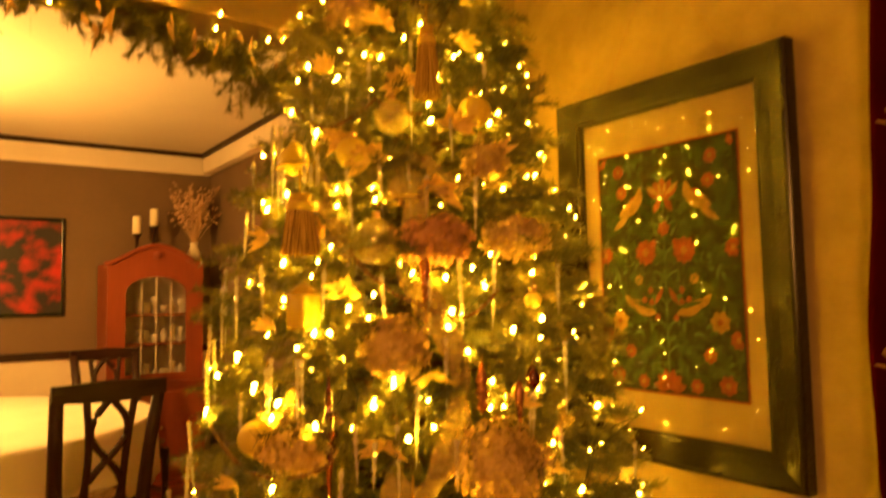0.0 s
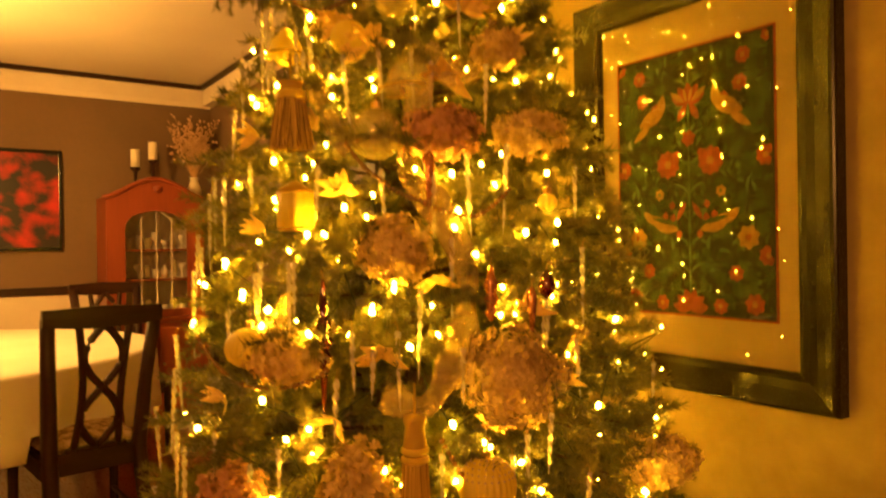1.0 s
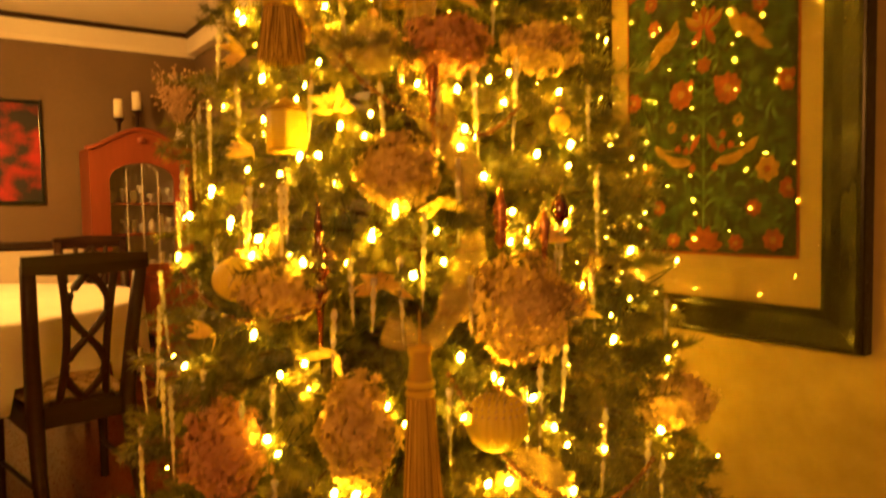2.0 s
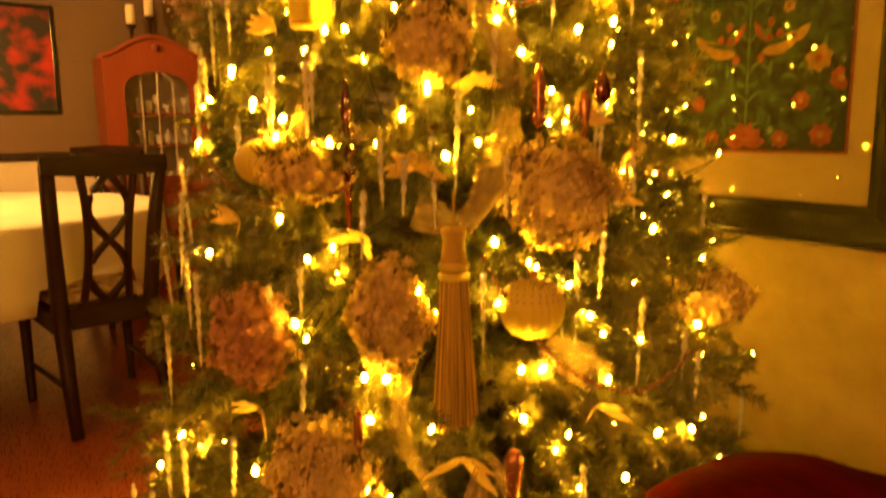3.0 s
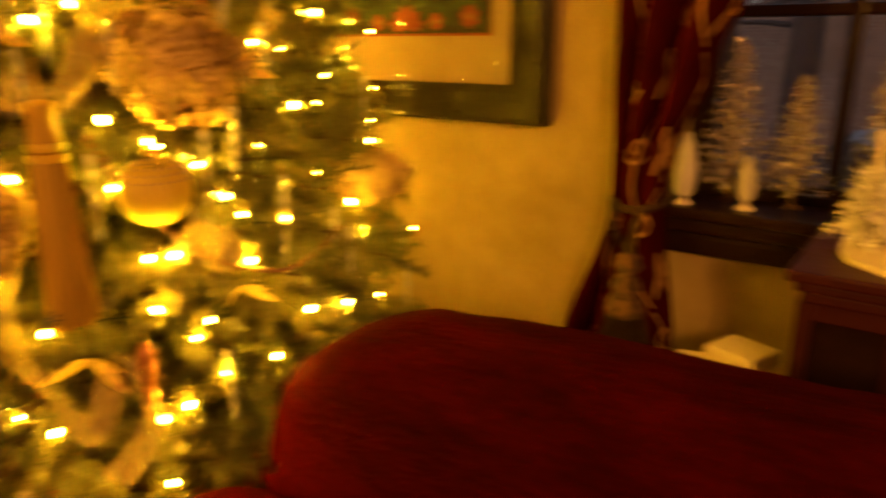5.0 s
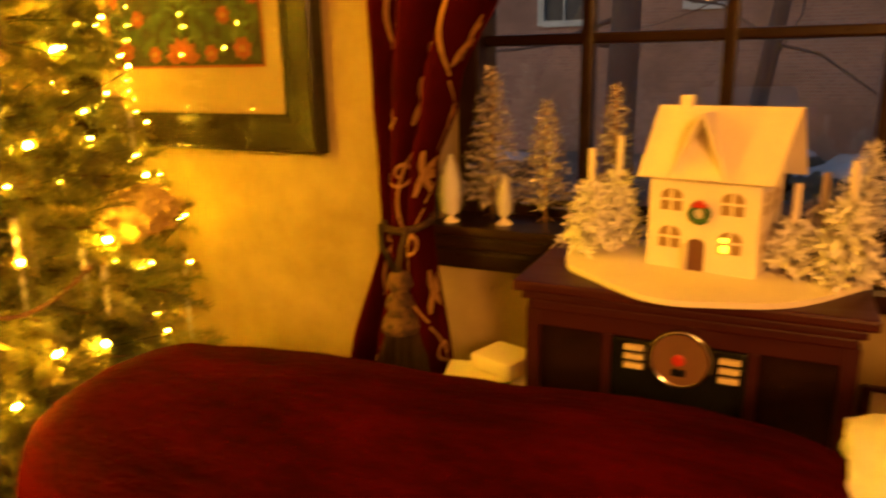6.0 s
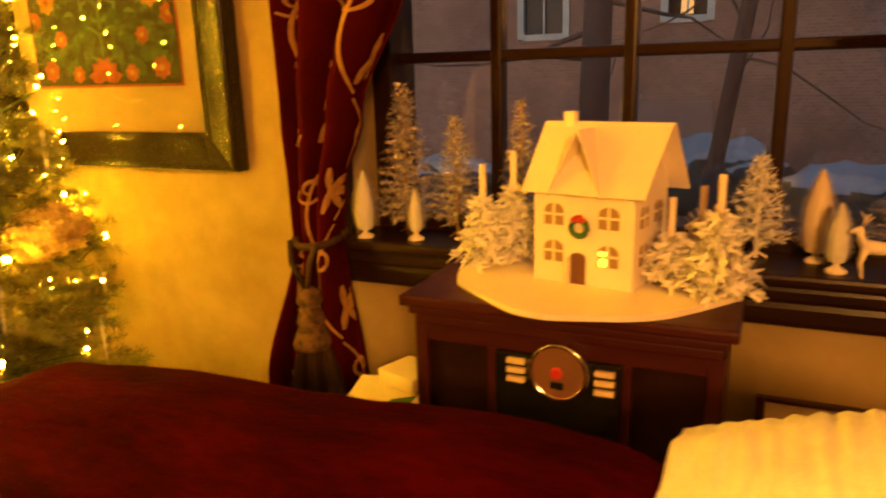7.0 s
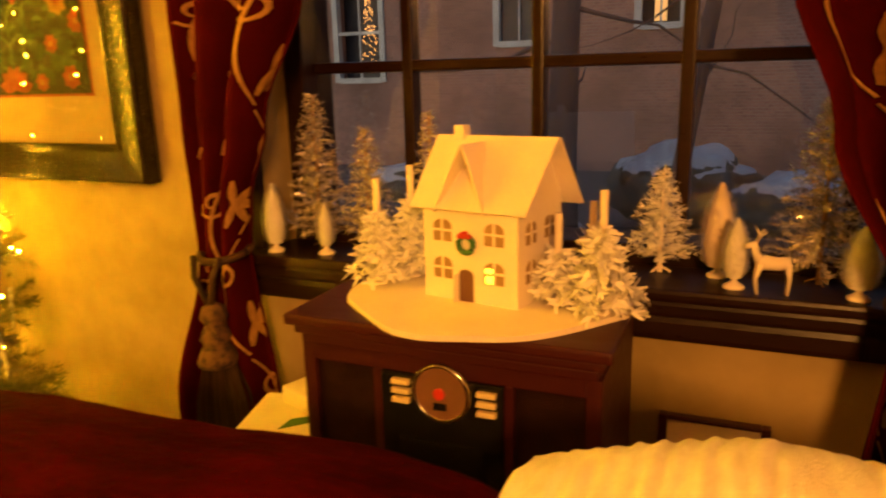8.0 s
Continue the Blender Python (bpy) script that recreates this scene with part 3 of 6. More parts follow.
# ---- sofa ----


def sofa():
    s = thing("sofa", "low deep red velvet sofa with rounded back cushions", "sofa", pose(0, 0, 0))

    def cushion(bm, x0, x1, prof, seed, cap=0.06, n=48, rise=0.0):
        """A soft roll: a closed profile in y and z, drawn along x, rounded at both ends."""
        rows = []
        for i in range(n + 1):
            t = i / n
            x = x0 + (x1 - x0) * t
            e = min(x - x0, x1 - x) / cap
            k = 1.0 if e >= 1 else math.sqrt(max(0.0, 1 - (1 - e) ** 2))
            k = 0.80 + 0.20 * k
            cy = sum(p[0] for p in prof) / len(prof)
            cz = sum(p[1] for p in prof) / len(prof)
            row = []
            for y, z in prof:
                d = 0.006 * noise.noise(Vector((x * 4 + seed, y * 5, z * 5))) + 0.003 * noise.noise(Vector((x * 14, y * 9 + seed, z * 12)))
                d += 0.010 * noise.noise(Vector((x * 1.7 + seed, y * 2.2, z * 9))) * (z > 0.35)
                row.append((x, cy + (y - cy) * k + d, cz + (z - cz) * k + d + (rise * (x - 1.1) - 0.075 * max(0.0, 1 - (x - 0.02) / 0.24) ** 2) * (rise > 0) * (z > 0.4)))
            rows.append(row + [row[0]])
        vs = [[bm.verts.new(p) for p in r[:-1]] for r in rows]
        m = len(prof)
        for a, b in zip(vs, vs[1:]):
            for j in range(m):
                bm.faces.new((a[j], a[(j + 1) % m], b[(j + 1) % m], b[j]))
        bm.faces.new(vs[0][::-1]), bm.faces.new(vs[-1])
        return bm

    def roll(y0, z0, y1, z1, lean, n=20):
        """A rounded upright profile that leans back."""
        pts = []
        for k in range(n):
            a = 2 * math.pi * k / n
            c, d = math.cos(a), math.sin(a)
            y = (y0 + y1) / 2 + (y1 - y0) / 2 * (abs(c) ** 0.55) * (1 if c > 0 else -1)
            z = (z0 + z1) / 2 + (z1 - z0) / 2 * (abs(d) ** 0.55) * (1 if d > 0 else -1)
            pts.append((y + lean * (z - z0), z))
        return pts

    part("base", cushion(bmesh.new(), 0.05, 2.3, roll(0.42, 0.06, 1.30, 0.30, 0), 1, 0.03), MAT["velvet"], s, smooth=True)
    for k, (a, b) in enumerate(((0.02, 1.12), (1.13, 2.28))):
        part("back_cushion", cushion(bmesh.new(), a, b, roll(0.98, 0.28, 1.22, 0.660, 0.22), 3 + k, 0.24, rise=0.046), MAT["velvet"], s, smooth=True)
    for k, (a, b) in enumerate(((0.26, 1.0), (1.0, 1.72))):
        part("seat_cushion", cushion(bmesh.new(), a, b, roll(0.36, 0.29, 1.0, 0.42, 0), 7 + k, 0.08), MAT["velvet"], s, smooth=True)
    part("arm", cushion(bmesh.new(), 0.0, 0.20, roll(0.46, 0.05, 1.06, 0.40, 0.0), 11, 0.09), MAT["velvet"], s, smooth=True)
    for x in (0.2, 2.2):
        for y in (0.5, 1.2):
            part("foot", lathe(bmesh.new(), [(0.02, 0), (0.028, 0.03), (0.03, 0.07)], 12, (x, y, 0)), MAT["darkwood"], s)


sofa()


def throw():
    bm = bmesh.new()
    rows = []
    nx, nv = 300, 80
    for j in range(nv + 1):
        v = j / nv
        row = []
        for i in range(nx + 1):
            u = i / nx
            x = 1.105 + 0.72 * u + 0.012 * math.sin(v * 9)
            # over the top of the back: from the rear side, over the ridge, down the front
            if v < 0.3:
                y, z = 1.345, 0.40 + (v / 0.3) * 0.22
            elif v < 0.5:
                a = (v - 0.3) / 0.2 * math.pi
                y, z = 1.235 + 0.11 * math.cos(a), 0.62 + 0.05 * math.sin(a)
            else:
                q = (v - 0.5) / 0.5
                y, z = 1.125 - 0.12 * q, 0.62 - 0.20 * q
            bulge = 0.045 * math.exp(-((u - 0.28) / 0.25) ** 2) * math.sin(min(max(v - 0.15, 0) / 0.6, 1) * math.pi)
            rib = 0.0018 * math.sin(u * 2 * math.pi * 33 + 0.7 * noise.noise(Vector((v * 3, u * 4, 0)))) * (0.65 + 0.35 * math.sin(v * 110)) + 0.0048 * noise.noise(Vector((u * 60, v * 26, 4)))
            fold = 0.010 * noise.noise(Vector((u * 5, v * 5, 2)))
            sag = 0.018 - 0.050 * max(0.0, 1 - u / 0.32) ** 1.2 - 0.022 * max(0.0, u - 0.45)
            row.append((x + 0.014 * noise.noise(Vector((v * 34, 1, u * 3))), y - rib * 0.5 - fold, z + (bulge * 0.5 + sag) * (1 if v > 0.2 else v * 5) + rib + fold))
        rows.append(row)
    sheet(bm, rows, 0.012)
    return tagged(part("throw_blanket", bm, MAT["throw"], smooth=True), "white chunky knitted throw laid over the sofa back", "blanket")


throw()

# ---- radio cabinet ----


def radio():
    r = thing("radio_cabinet", "red-brown wooden radio cabinet with round dial and ivory keys", "radio", pose(0.9025, 1.5, 0))
    W, D = 0.2525, 0.315
    part("top", boxes((-W, W, 0.0, D, 0.665, 0.683), bevel=0.005), MAT["radio"], r)
    part("cornice", boxes((-W + 0.012, W - 0.012, 0.010, D - 0.004, 0.650, 0.6645), (-W + 0.02, W - 0.02, 0.018, D - 0.006, 0.632, 0.6495), bevel=0.004), MAT["radio"], r)
    # body: sides, stiles and rails round the openings of the face
    B = W - 0.016
    part("body", boxes((-B, B, 0.040, D - 0.01, 0.05, 0.632)), MAT["radio"], r)
    for x0, x1, z0, z1 in ((-B, -B + 0.022, 0.05, 0.632), (B - 0.022, B, 0.05, 0.632), (-0.112, -0.098, 0.30, 0.604), (0.098, 0.112, 0.30, 0.604)):
        part("stile", boxes((x0, x1, 0.026, 0.0395, z0, z1), bevel=0.0015), MAT["radio"], r)
    for z0, z1 in ((0.604, 0.632), (0.05, 0.30)):
        part("rail", boxes((-B + 0.022, B - 0.022, 0.026, 0.0395, z0, z1), bevel=0.0015), MAT["radio"], r)
    part("plinth", boxes((-B - 0.012, B + 0.012, 0.016, D, 0.0, 0.05), bevel=0.006), MAT["radio"], r)
    for a, b in ((-B + 0.023, -0.113), (0.113, B - 0.023)):
        part("speaker_grille", boxes((a, b, 0.033, 0.039, 0.301, 0.6035)), MAT["grille"], r, "dark woven speaker cloth")
    panel = part("control_panel", boxes((-0.0975, 0.0975, 0.022, 0.0395, 0.40, 0.6035), bevel=0.005), MAT["black"], r, "glossy black control panel")
    ring = bmesh.new()
    m = pose(0, 0, 0, 90, 0, 0)
    lathe(ring, [(0.042, 0.0), (0.046, 0.004), (0.046, 0.010), (0.0415, 0.013), (0.040, 0.008)], 40)
    bmesh.ops.transform(ring, matrix=Matrix.Translation((0.006, 0.021, 0.584)) @ m, verts=ring.verts)
    part("bezel", ring, MAT["chrome"], panel, "chrome dial bezel", True)
    dial = bmesh.new()
    lathe(dial, [(0.001, 0.0), (0.0405, 0.0), (0.0405, 0.0095), (0.001, 0.0105)], 40)
    bmesh.ops.transform(dial, matrix=Matrix.Translation((0.006, 0.021, 0.584)) @ m, verts=dial.verts)
    part("dial", dial, MAT["dial"], panel, "tan dial face")
    spot = bmesh.new()
    lathe(spot, [(0.001, 0.0), (0.009, 0.0), (0.009, 0.002), (0.006, 0.003)], 20)
    bmesh.ops.transform(spot, matrix=Matrix.Translation((0.004, 0.0105, 0.584)) @ m, verts=spot.verts)
    part("dial_centre", spot, MAT["red"], panel, "red spot in the dial")
    part("dial_window", boxes((-0.005, 0.015, 0.0085, 0.0102, 0.559, 0.570)), MAT["black"], panel)
    for sx in (-1, 1):
        for k in range(3):
            z = 0.5915 - 0.0148 * k - (0.002 if sx > 0 else 0)
            x = 0.006 + sx * 0.068
            part("key", boxes((x - 0.0145, x + 0.0145, 0.014, 0.0225, z - 0.0042, z + 0.0042), bevel=0.0015), MAT["ivory"], panel, "ivory push key")
    part("lower_slot", boxes((-0.07, 0.07, 0.019, 0.0215, 0.44, 0.50), bevel=0.003), MAT["black"], panel)
    part("lower_panel", boxes((-0.0975, 0.0975, 0.030, 0.0393, 0.302, 0.399)), MAT["grille"], r)


radio()

# ---- picture ----


def picture():
    p = thing("framed_picture", "large framed print of leaves, red flowers and gold shapes behind glass", "picture", pose(-0.318, 1.850, 1.369, 0.4))
    # local: x across, z up, y to the wall; the front looks to -y
    def moulding(w0, h0, w1, h1):
        """A mitred frame of a hollowed profile."""
        bm = bmesh.new()
        prof = [(0.0, -0.004), (0.004, -0.015), (0.10, -0.017), (0.22, -0.0165), (0.45, -0.020), (0.68, -0.026), (0.84, -0.031), (0.93, -0.032), (0.98, -0.029), (1.0, -0.024), (1.0, 0.012), (0.0, 0.012)]
        loops = []
        for s, y in prof:
            w, h = w0 + (w1 - w0) * s, h0 + (h1 - h0) * s
            loops.append([bm.verts.new(v) for v in ((-w, y, -h), (w, y, -h), (w, y, h), (-w, y, h))])
        n = len(prof)
        for k in range(n):
            a, b = loops[k], loops[(k + 1) % n]
            for i in range(4):
                bm.faces.new((a[i], a[(i + 1) % 4], b[(i + 1) % 4], b[i]))
        return bm

    part("frame", moulding(0.300, 0.465, 0.395, 0.552), MAT["frame"], p, "glossy green-black moulded frame")
    part("mat", boxes((-0.302, 0.302, 0.0, 0.004, -0.467, 0.467)), MAT["mat"], p, "tan linen mat")
    part("print_border", boxes((-0.244, 0.244, -0.0016, -0.0002, -0.358, 0.358)), MAT["print_red"], p)
    art = part("print", boxes((-0.238, 0.238, -0.0030, -0.0018, -0.352, 0.352)), MAT["print_ground"], p, "dark green printed textile")
    rng = random.Random(11)
    meshes = {k: bmesh.new() for k in ("leaf", "pale", "red", "gold")}

    def blade(kind, x, z, ang, ln, wd, y, bend=0.0):
        bm = meshes[kind]
        n = 7
        left, right = [], []
        for i in range(n):
            s = i / (n - 1)
            w = wd * math.sin(math.pi * min(max(s, 0.04), 0.97)) ** 0.8
            a = ang + bend * s
            cx, cz = x + ln * s * math.cos(a), z + ln * s * math.sin(a)
            left.append((cx - w * math.sin(a), cz + w * math.cos(a)))
            right.append((cx + w * math.sin(a), cz - w * math.cos(a)))
        loop = left + right[::-1]
        if all(abs(q[0]) < 0.237 and abs(q[1]) < 0.351 for q in loop):
            bm.faces.new([bm.verts.new((q[0], y, q[1])) for q in loop])

    def both(kind, x, z, ang, *a, **k):
        blade(kind, x, z, ang, *a, **k)
        blade(kind, -x, z, math.pi - ang, *a, **{**k, "bend": -k.get("bend", 0.0)})

    for i in range(420):
        x, z = rng.uniform(0.004, 0.235), rng.uniform(-0.348, 0.348)
        both("leaf" if rng.random() < 0.84 else "pale", x, z, rng.uniform(0, 6.28), rng.uniform(0.016, 0.036), rng.uniform(0.003, 0.0075), -0.0032 - 0.0003 * (i % 4), bend=rng.uniform(-0.9, 0.9))
    for i in range(60):  # lobed leaf clusters
        x, z, a0 = rng.uniform(0.02, 0.22), rng.uniform(-0.33, 0.33), rng.uniform(0, 6.28)
        for q in range(5):
            both("leaf", x, z, a0 + 1.25 * q, rng.uniform(0.016, 0.026), 0.007, -0.0044 - 0.0001 * q)

    def rosette(x, z, r, n, kind="red", inner="gold"):
        for sx in ((1, -1) if x > 0.01 else (1,)):
            for k in range(n):
                blade(kind, sx * x, z, 2 * math.pi * k / n + 0.3, r, r * 0.42, -0.0050 - 0.0001 * k)
            for k in range(6):
                blade(inner, sx * x, z, math.pi * k / 3, r * 0.34, r * 0.10, -0.0064)

    # a lily at the head with petals up and down, flowers in mirrored pairs, berries between them
    for k in range(5):
        blade("red", 0, 0.205, math.pi * (0.14 + 0.72 * k / 4), 0.056, 0.014, -0.0052 - 0.0001 * k)
    for sx in (-1, 1):
        blade("red", 0.006 * sx, 0.205, -math.pi / 2 + sx * 0.55, 0.050, 0.011, -0.0056)
        blade("gold", 0.012 * sx, 0.212, math.pi / 2 - sx * 0.95, 0.052, 0.008, -0.0060)
        blade("gold", 0.004 * sx, 0.212, math.pi / 2 - sx * 0.25, 0.036, 0.005, -0.0062)
    rosette(0.066, 0.050, 0.038, 10)
    rosette(0.218, 0.048, 0.027, 8)
    rosette(0.160, 0.300, 0.022, 8)
    rosette(0.150, 0.235, 0.022, 7)
    rosette(0.105, 0.205, 0.016, 6, "red", "red")
    rosette(0.170, -0.150, 0.031, 7, "gold", "red")
    rosette(0.222, -0.195, 0.026, 8)
    rosette(0.095, -0.030, 0.016, 6, "gold", "pale")
    rosette(0.135, -0.240, 0.022, 7)
    rosette(0.185, -0.315, 0.028, 7)
    rosette(0.090, -0.325, 0.022, 7)
    rosette(0.225, 0.335, 0.018, 6)
    rosette(0.0, 0.115, 0.022, 6, "red", "red")
    for k in range(6):
        blade("red", 0, -0.338, math.pi * (0.05 + 0.9 * k / 5), 0.054, 0.015, -0.0052 - 0.0001 * k)
    for x, z in ((0.052, -0.050), (0.074, -0.078), (0.030, -0.128), (0.050, -0.085), (0.035, 0.085)):
        both("red", x, z, -1.4, 0.022, 0.010, -0.0058)
    both("red", 0.010, -0.055, -1.0, 0.055, 0.008, -0.0057)
    # four gold shapes in mirrored pairs, each a swelling body with a narrow end and a green bar
    both("gold", 0.076, 0.212, -0.72, 0.096, 0.0215, -0.0070, bend=0.20)
    both("gold", 0.122, 0.166, -0.62, 0.072, 0.0110, -0.0069)
    both("gold", 0.090, 0.180, 1.75, 0.062, 0.0140, -0.0072)
    both("gold", 0.036, -0.126, 0.10, 0.100, 0.0190, -0.0070, bend=0.30)
    both("gold", 0.108, -0.112, 0.75, 0.054, 0.0115, -0.0072)
    both("leaf", 0.036, -0.112, 0.22, 0.084, 0.0070, -0.0076)
    both("pale", 0.170, -0.040, 1.9, 0.050, 0.0050, -0.0060, bend=-0.6)
    for k in range(9):
        both("pale", 0.004, -0.31 + 0.07 * k, 1.1, 0.050, 0.0040, -0.0048, bend=-0.6)
    for k in range(8):  # the middle stem
        blade("pale", 0, -0.30 + 0.075 * k, math.pi / 2, 0.08, 0.0032, -0.0047)
    for kind, name in (("leaf", "print_leaves"), ("pale", "print_pale_leaves"), ("red", "print_flowers"), ("gold", "print_gold_shapes")):
        mat = {"leaf": "print_leaf", "pale": "print_pale", "red": "print_red", "gold": "print_gold"}[kind]
        part(name, meshes[kind], MAT[mat], art)
    g = part("picture_glass", boxes((-0.301, 0.301, -0.0125, -0.0105, -0.466, 0.466)), MAT["picture_glass"], p)
    g.visible_shadow = False
    part("picture_wire", tube(tube(bmesh.new(), [(-0.30, 0.008, 0.40), (0.0, 0.012, 0.95)], 0.0012, 5), [(0.30, 0.008, 0.40), (0.0, 0.012, 0.95)], 0.0012, 5), MAT["brass"], p)


picture()


# ---- ornaments on the tree ----
def icicle_mesh(length):
    bm = bmesh.new()
    n = 26
    prof = [(0.0037 * (1 - (k / n) ** 2.2) + 0.0009, -length * k / n) for k in range(n + 1)]
    rings = []
    for r, z in prof:
        rings.append([bm.verts.new((r * (1 + 0.42 * math.cos(2 * a + z * 300)) * math.cos(a), r * (1 + 0.42 * math.cos(2 * a + z * 300)) * math.sin(a), z)) for a in (2 * math.pi * i / 8 for i in range(8))])
    for p, q in zip(rings, rings[1:]):
        for i in range(8):
            bm.faces.new((p[i], p[(i + 1) % 8], q[(i + 1) % 8], q[i]))
    bm.faces.new(rings[0]), bm.faces.new(rings[-1][::-1])
    return bm


ICICLES_LOW = [(-67, 1.16, 9), (-59, 1.18, 14), (-95, 1.16, 19), (-82, 0.85, 13), (-78, 0.83, 17), (-70, 0.87, 11), (-47, 0.98, 11), (-45, 1.06, 11), (-41, 1.03, 9), (-37, 1.06, 14), (-26, 1.03, 10), (-30, 0.86, 12), (-19, 0.85, 10),
               (-11, 0.91, 11), (-8, 1.11, 10), (-3, 1.03, 11), (40, 0.93, 14), (4, 0.73, 10), (7, 0.69, 9), (-18, 0.57, 12), (-79, 0.56, 16), (-87, 0.43, 12), (-80, 0.45, 8), (-64, 0.59, 14), (-74, 0.56, 15), (-61, 0.83, 15), (-54, 0.72, 11)]
ICICLES_HIGH = [(-104, 1.65, 21), (-81, 1.67, 18), (-68, 1.65, 14), (-76, 1.38, 15), (-66, 1.18, 12), (-58, 1.18, 10), (-35, 1.61, 14), (-30, 1.56, 13), (-16, 1.56, 13), (-23, 1.38, 16), (10, 1.37, 12), (-8, 1.15, 16), (-41, 1.35, 12),
                (-55, 1.36, 11), (-48, 1.83, 9), (-34, 1.88, 24), (-6, 1.85, 12), (-55, 1.82, 13), (-82, 1.71, 18), (44, 0.60, 10), (30, 0.55, 11)]
ICICLES_MORE = [(-112, 1.38, 20), (-107, 1.24, 18), (-100, 1.33, 17), (-97, 1.02, 19), (-90, 0.96, 18), (-86, 0.74, 17), (-101, 0.86, 16), (-88, 1.36, 15), (-62, 1.62, 22), (-52, 1.58, 18), (-43, 1.60, 16), (-13, 1.40, 17), (4, 1.20, 16),
                (-33, 1.13, 16), (-27, 1.22, 15), (-16, 0.88, 14), (-5, 0.80, 15), (-69, 0.40, 12), (-40, 0.44, 13), (-12, 0.46, 13), (-22, 1.75, 15), (-70, 1.80, 18), (-88, 1.72, 17), (-57, 0.52, 15),
                (-92, 1.51, 11), (-76, 1.61, 16), (-64, 1.6, 8), (-30, 1.34, 12), (-93, 1.21, 14), (-73, 1.09, 7), (-56, 0.86, 7)]
made = {}
for a, z, cm in ICICLES_LOW + ICICLES_HIGH + ICICLES_MORE:
    p = on_tree(a, z, 0.05)
    if cm in made:
        copy_thing(made[cm], pose(p.x, p.y, p.z, random.uniform(-4, 4), random.uniform(-4, 4), random.uniform(0, 360)))
        continue
    ice = thing("icicle_ornament", "twisted clear glass icicle hanging from a fir branch", "ornament", pose(p.x, p.y, p.z), "icicles on the tree")
    part("icicle", icicle_mesh(cm / 100), MAT["ice"], ice, "twisted clear glass")
    part("hook", tube(bmesh.new(), [(0, 0, -0.002), (0.001, 0, 0.010), (0.006, 0, 0.016), (0.010, 0, 0.010)], 0.0006, 5), MAT["brass"], ice)
    made[cm] = ice


def petals_mesh(rx, ry, rz, count, seed):
    """A mop of four-petalled florets over a flattened ball."""
    rng = np.random.default_rng(seed)
    d = rng.normal(size=(count, 3))
    d /= np.linalg.norm(d, axis=1)[:, None]
    lump = 1.0 + 0.14 * np.sin(d[:, 0] * 5 + seed) * np.sin(d[:, 2] * 6 + seed * 2)
    c = d * np.array([rx, ry, rz]) * (lump * rng.uniform(0.78, 1.05, count))[:, None]
    verts, faces = [], []
    for i in range(count):
        nrm = d[i] + rng.normal(0, 0.35, 3)
        nrm /= np.linalg.norm(nrm)
        u = np.cross(nrm, [0.3, 0.5, 0.8])
        u /= np.linalg.norm(u)
        w = np.cross(nrm, u)
        r = rng.uniform(0.0075, 0.0120)
        for k in range(4):
            a = k * math.pi / 2 + rng.uniform(-0.2, 0.2)
            t, q = u * math.cos(a) + w * math.sin(a), -u * math.sin(a) + w * math.cos(a)
            b = len(verts)
            lift = nrm * r * rng.uniform(-0.1, 0.6)
            verts += [c[i], c[i] + t * r * 0.6 + q * r * 0.42 + lift * 0.5, c[i] + t * r * 1.1 + lift, c[i] + t * r * 0.6 - q * r * 0.42 + lift * 0.5]
            faces += [(b, b + 1, b + 2), (b, b + 2, b + 3)]
    return verts, faces


HYDRANGEAS = [(-17, 0.97, 0.088, 0.085, 0), (-43, 0.79, 0.062, 0.085, 0), (-51, 0.55, 0.085, 0.095, 0), (27, 0.735, 0.098, 0.050, 0), (-58, 1.00, 0.075, 0.042, 0), (-65, 0.74, 0.075, 0.080, 1), (-28, 1.42, 0.080, 0.050, 1),
              (-3, 1.43, 0.080, 0.045, 0), (-38, 1.20, 0.068, 0.062, 0), (-10, 1.60, 0.055, 0.035, 0), (-60, 1.98, 0.060, 0.050, 0), (-40, 2.05, 0.050, 0.040, 1)]
for k, (a, z, w, h, pink) in enumerate(HYDRANGEAS):
    p = on_tree(a, z, 0.025)
    head = thing("hydrangea_bloom", "dried dusty pink hydrangea head tucked into the tree" if pink else "dried tan hydrangea head tucked into the tree", "flower", pose(p.x, p.y, p.z, 0, 0, a), "hydrangea heads on the tree")
    v, f = petals_mesh(w * 0.75, w, h, int(760 * w * h / 0.006), k)
    ob = mesh_object("petals", v, f, MAT["hydrangea_pink" if pink else "hydrangea"])
    ob.parent = head
    tagged(ob, kind="stuff")
    heart = bmesh.new()
    bmesh.ops.create_icosphere(heart, subdivisions=2, radius=1.0, matrix=Matrix.Diagonal((w * 0.58, w * 0.76, h * 0.76, 1)))
    part("heart", heart, MAT["hydrangea_pink" if pink else "hydrangea"], head, smooth=True)
    part("stem", tube(bmesh.new(), [(-0.01, 0, 0), (-0.06, 0, -0.02), (-0.14, 0, -0.03)], 0.003, 6), MAT["bark"], head)


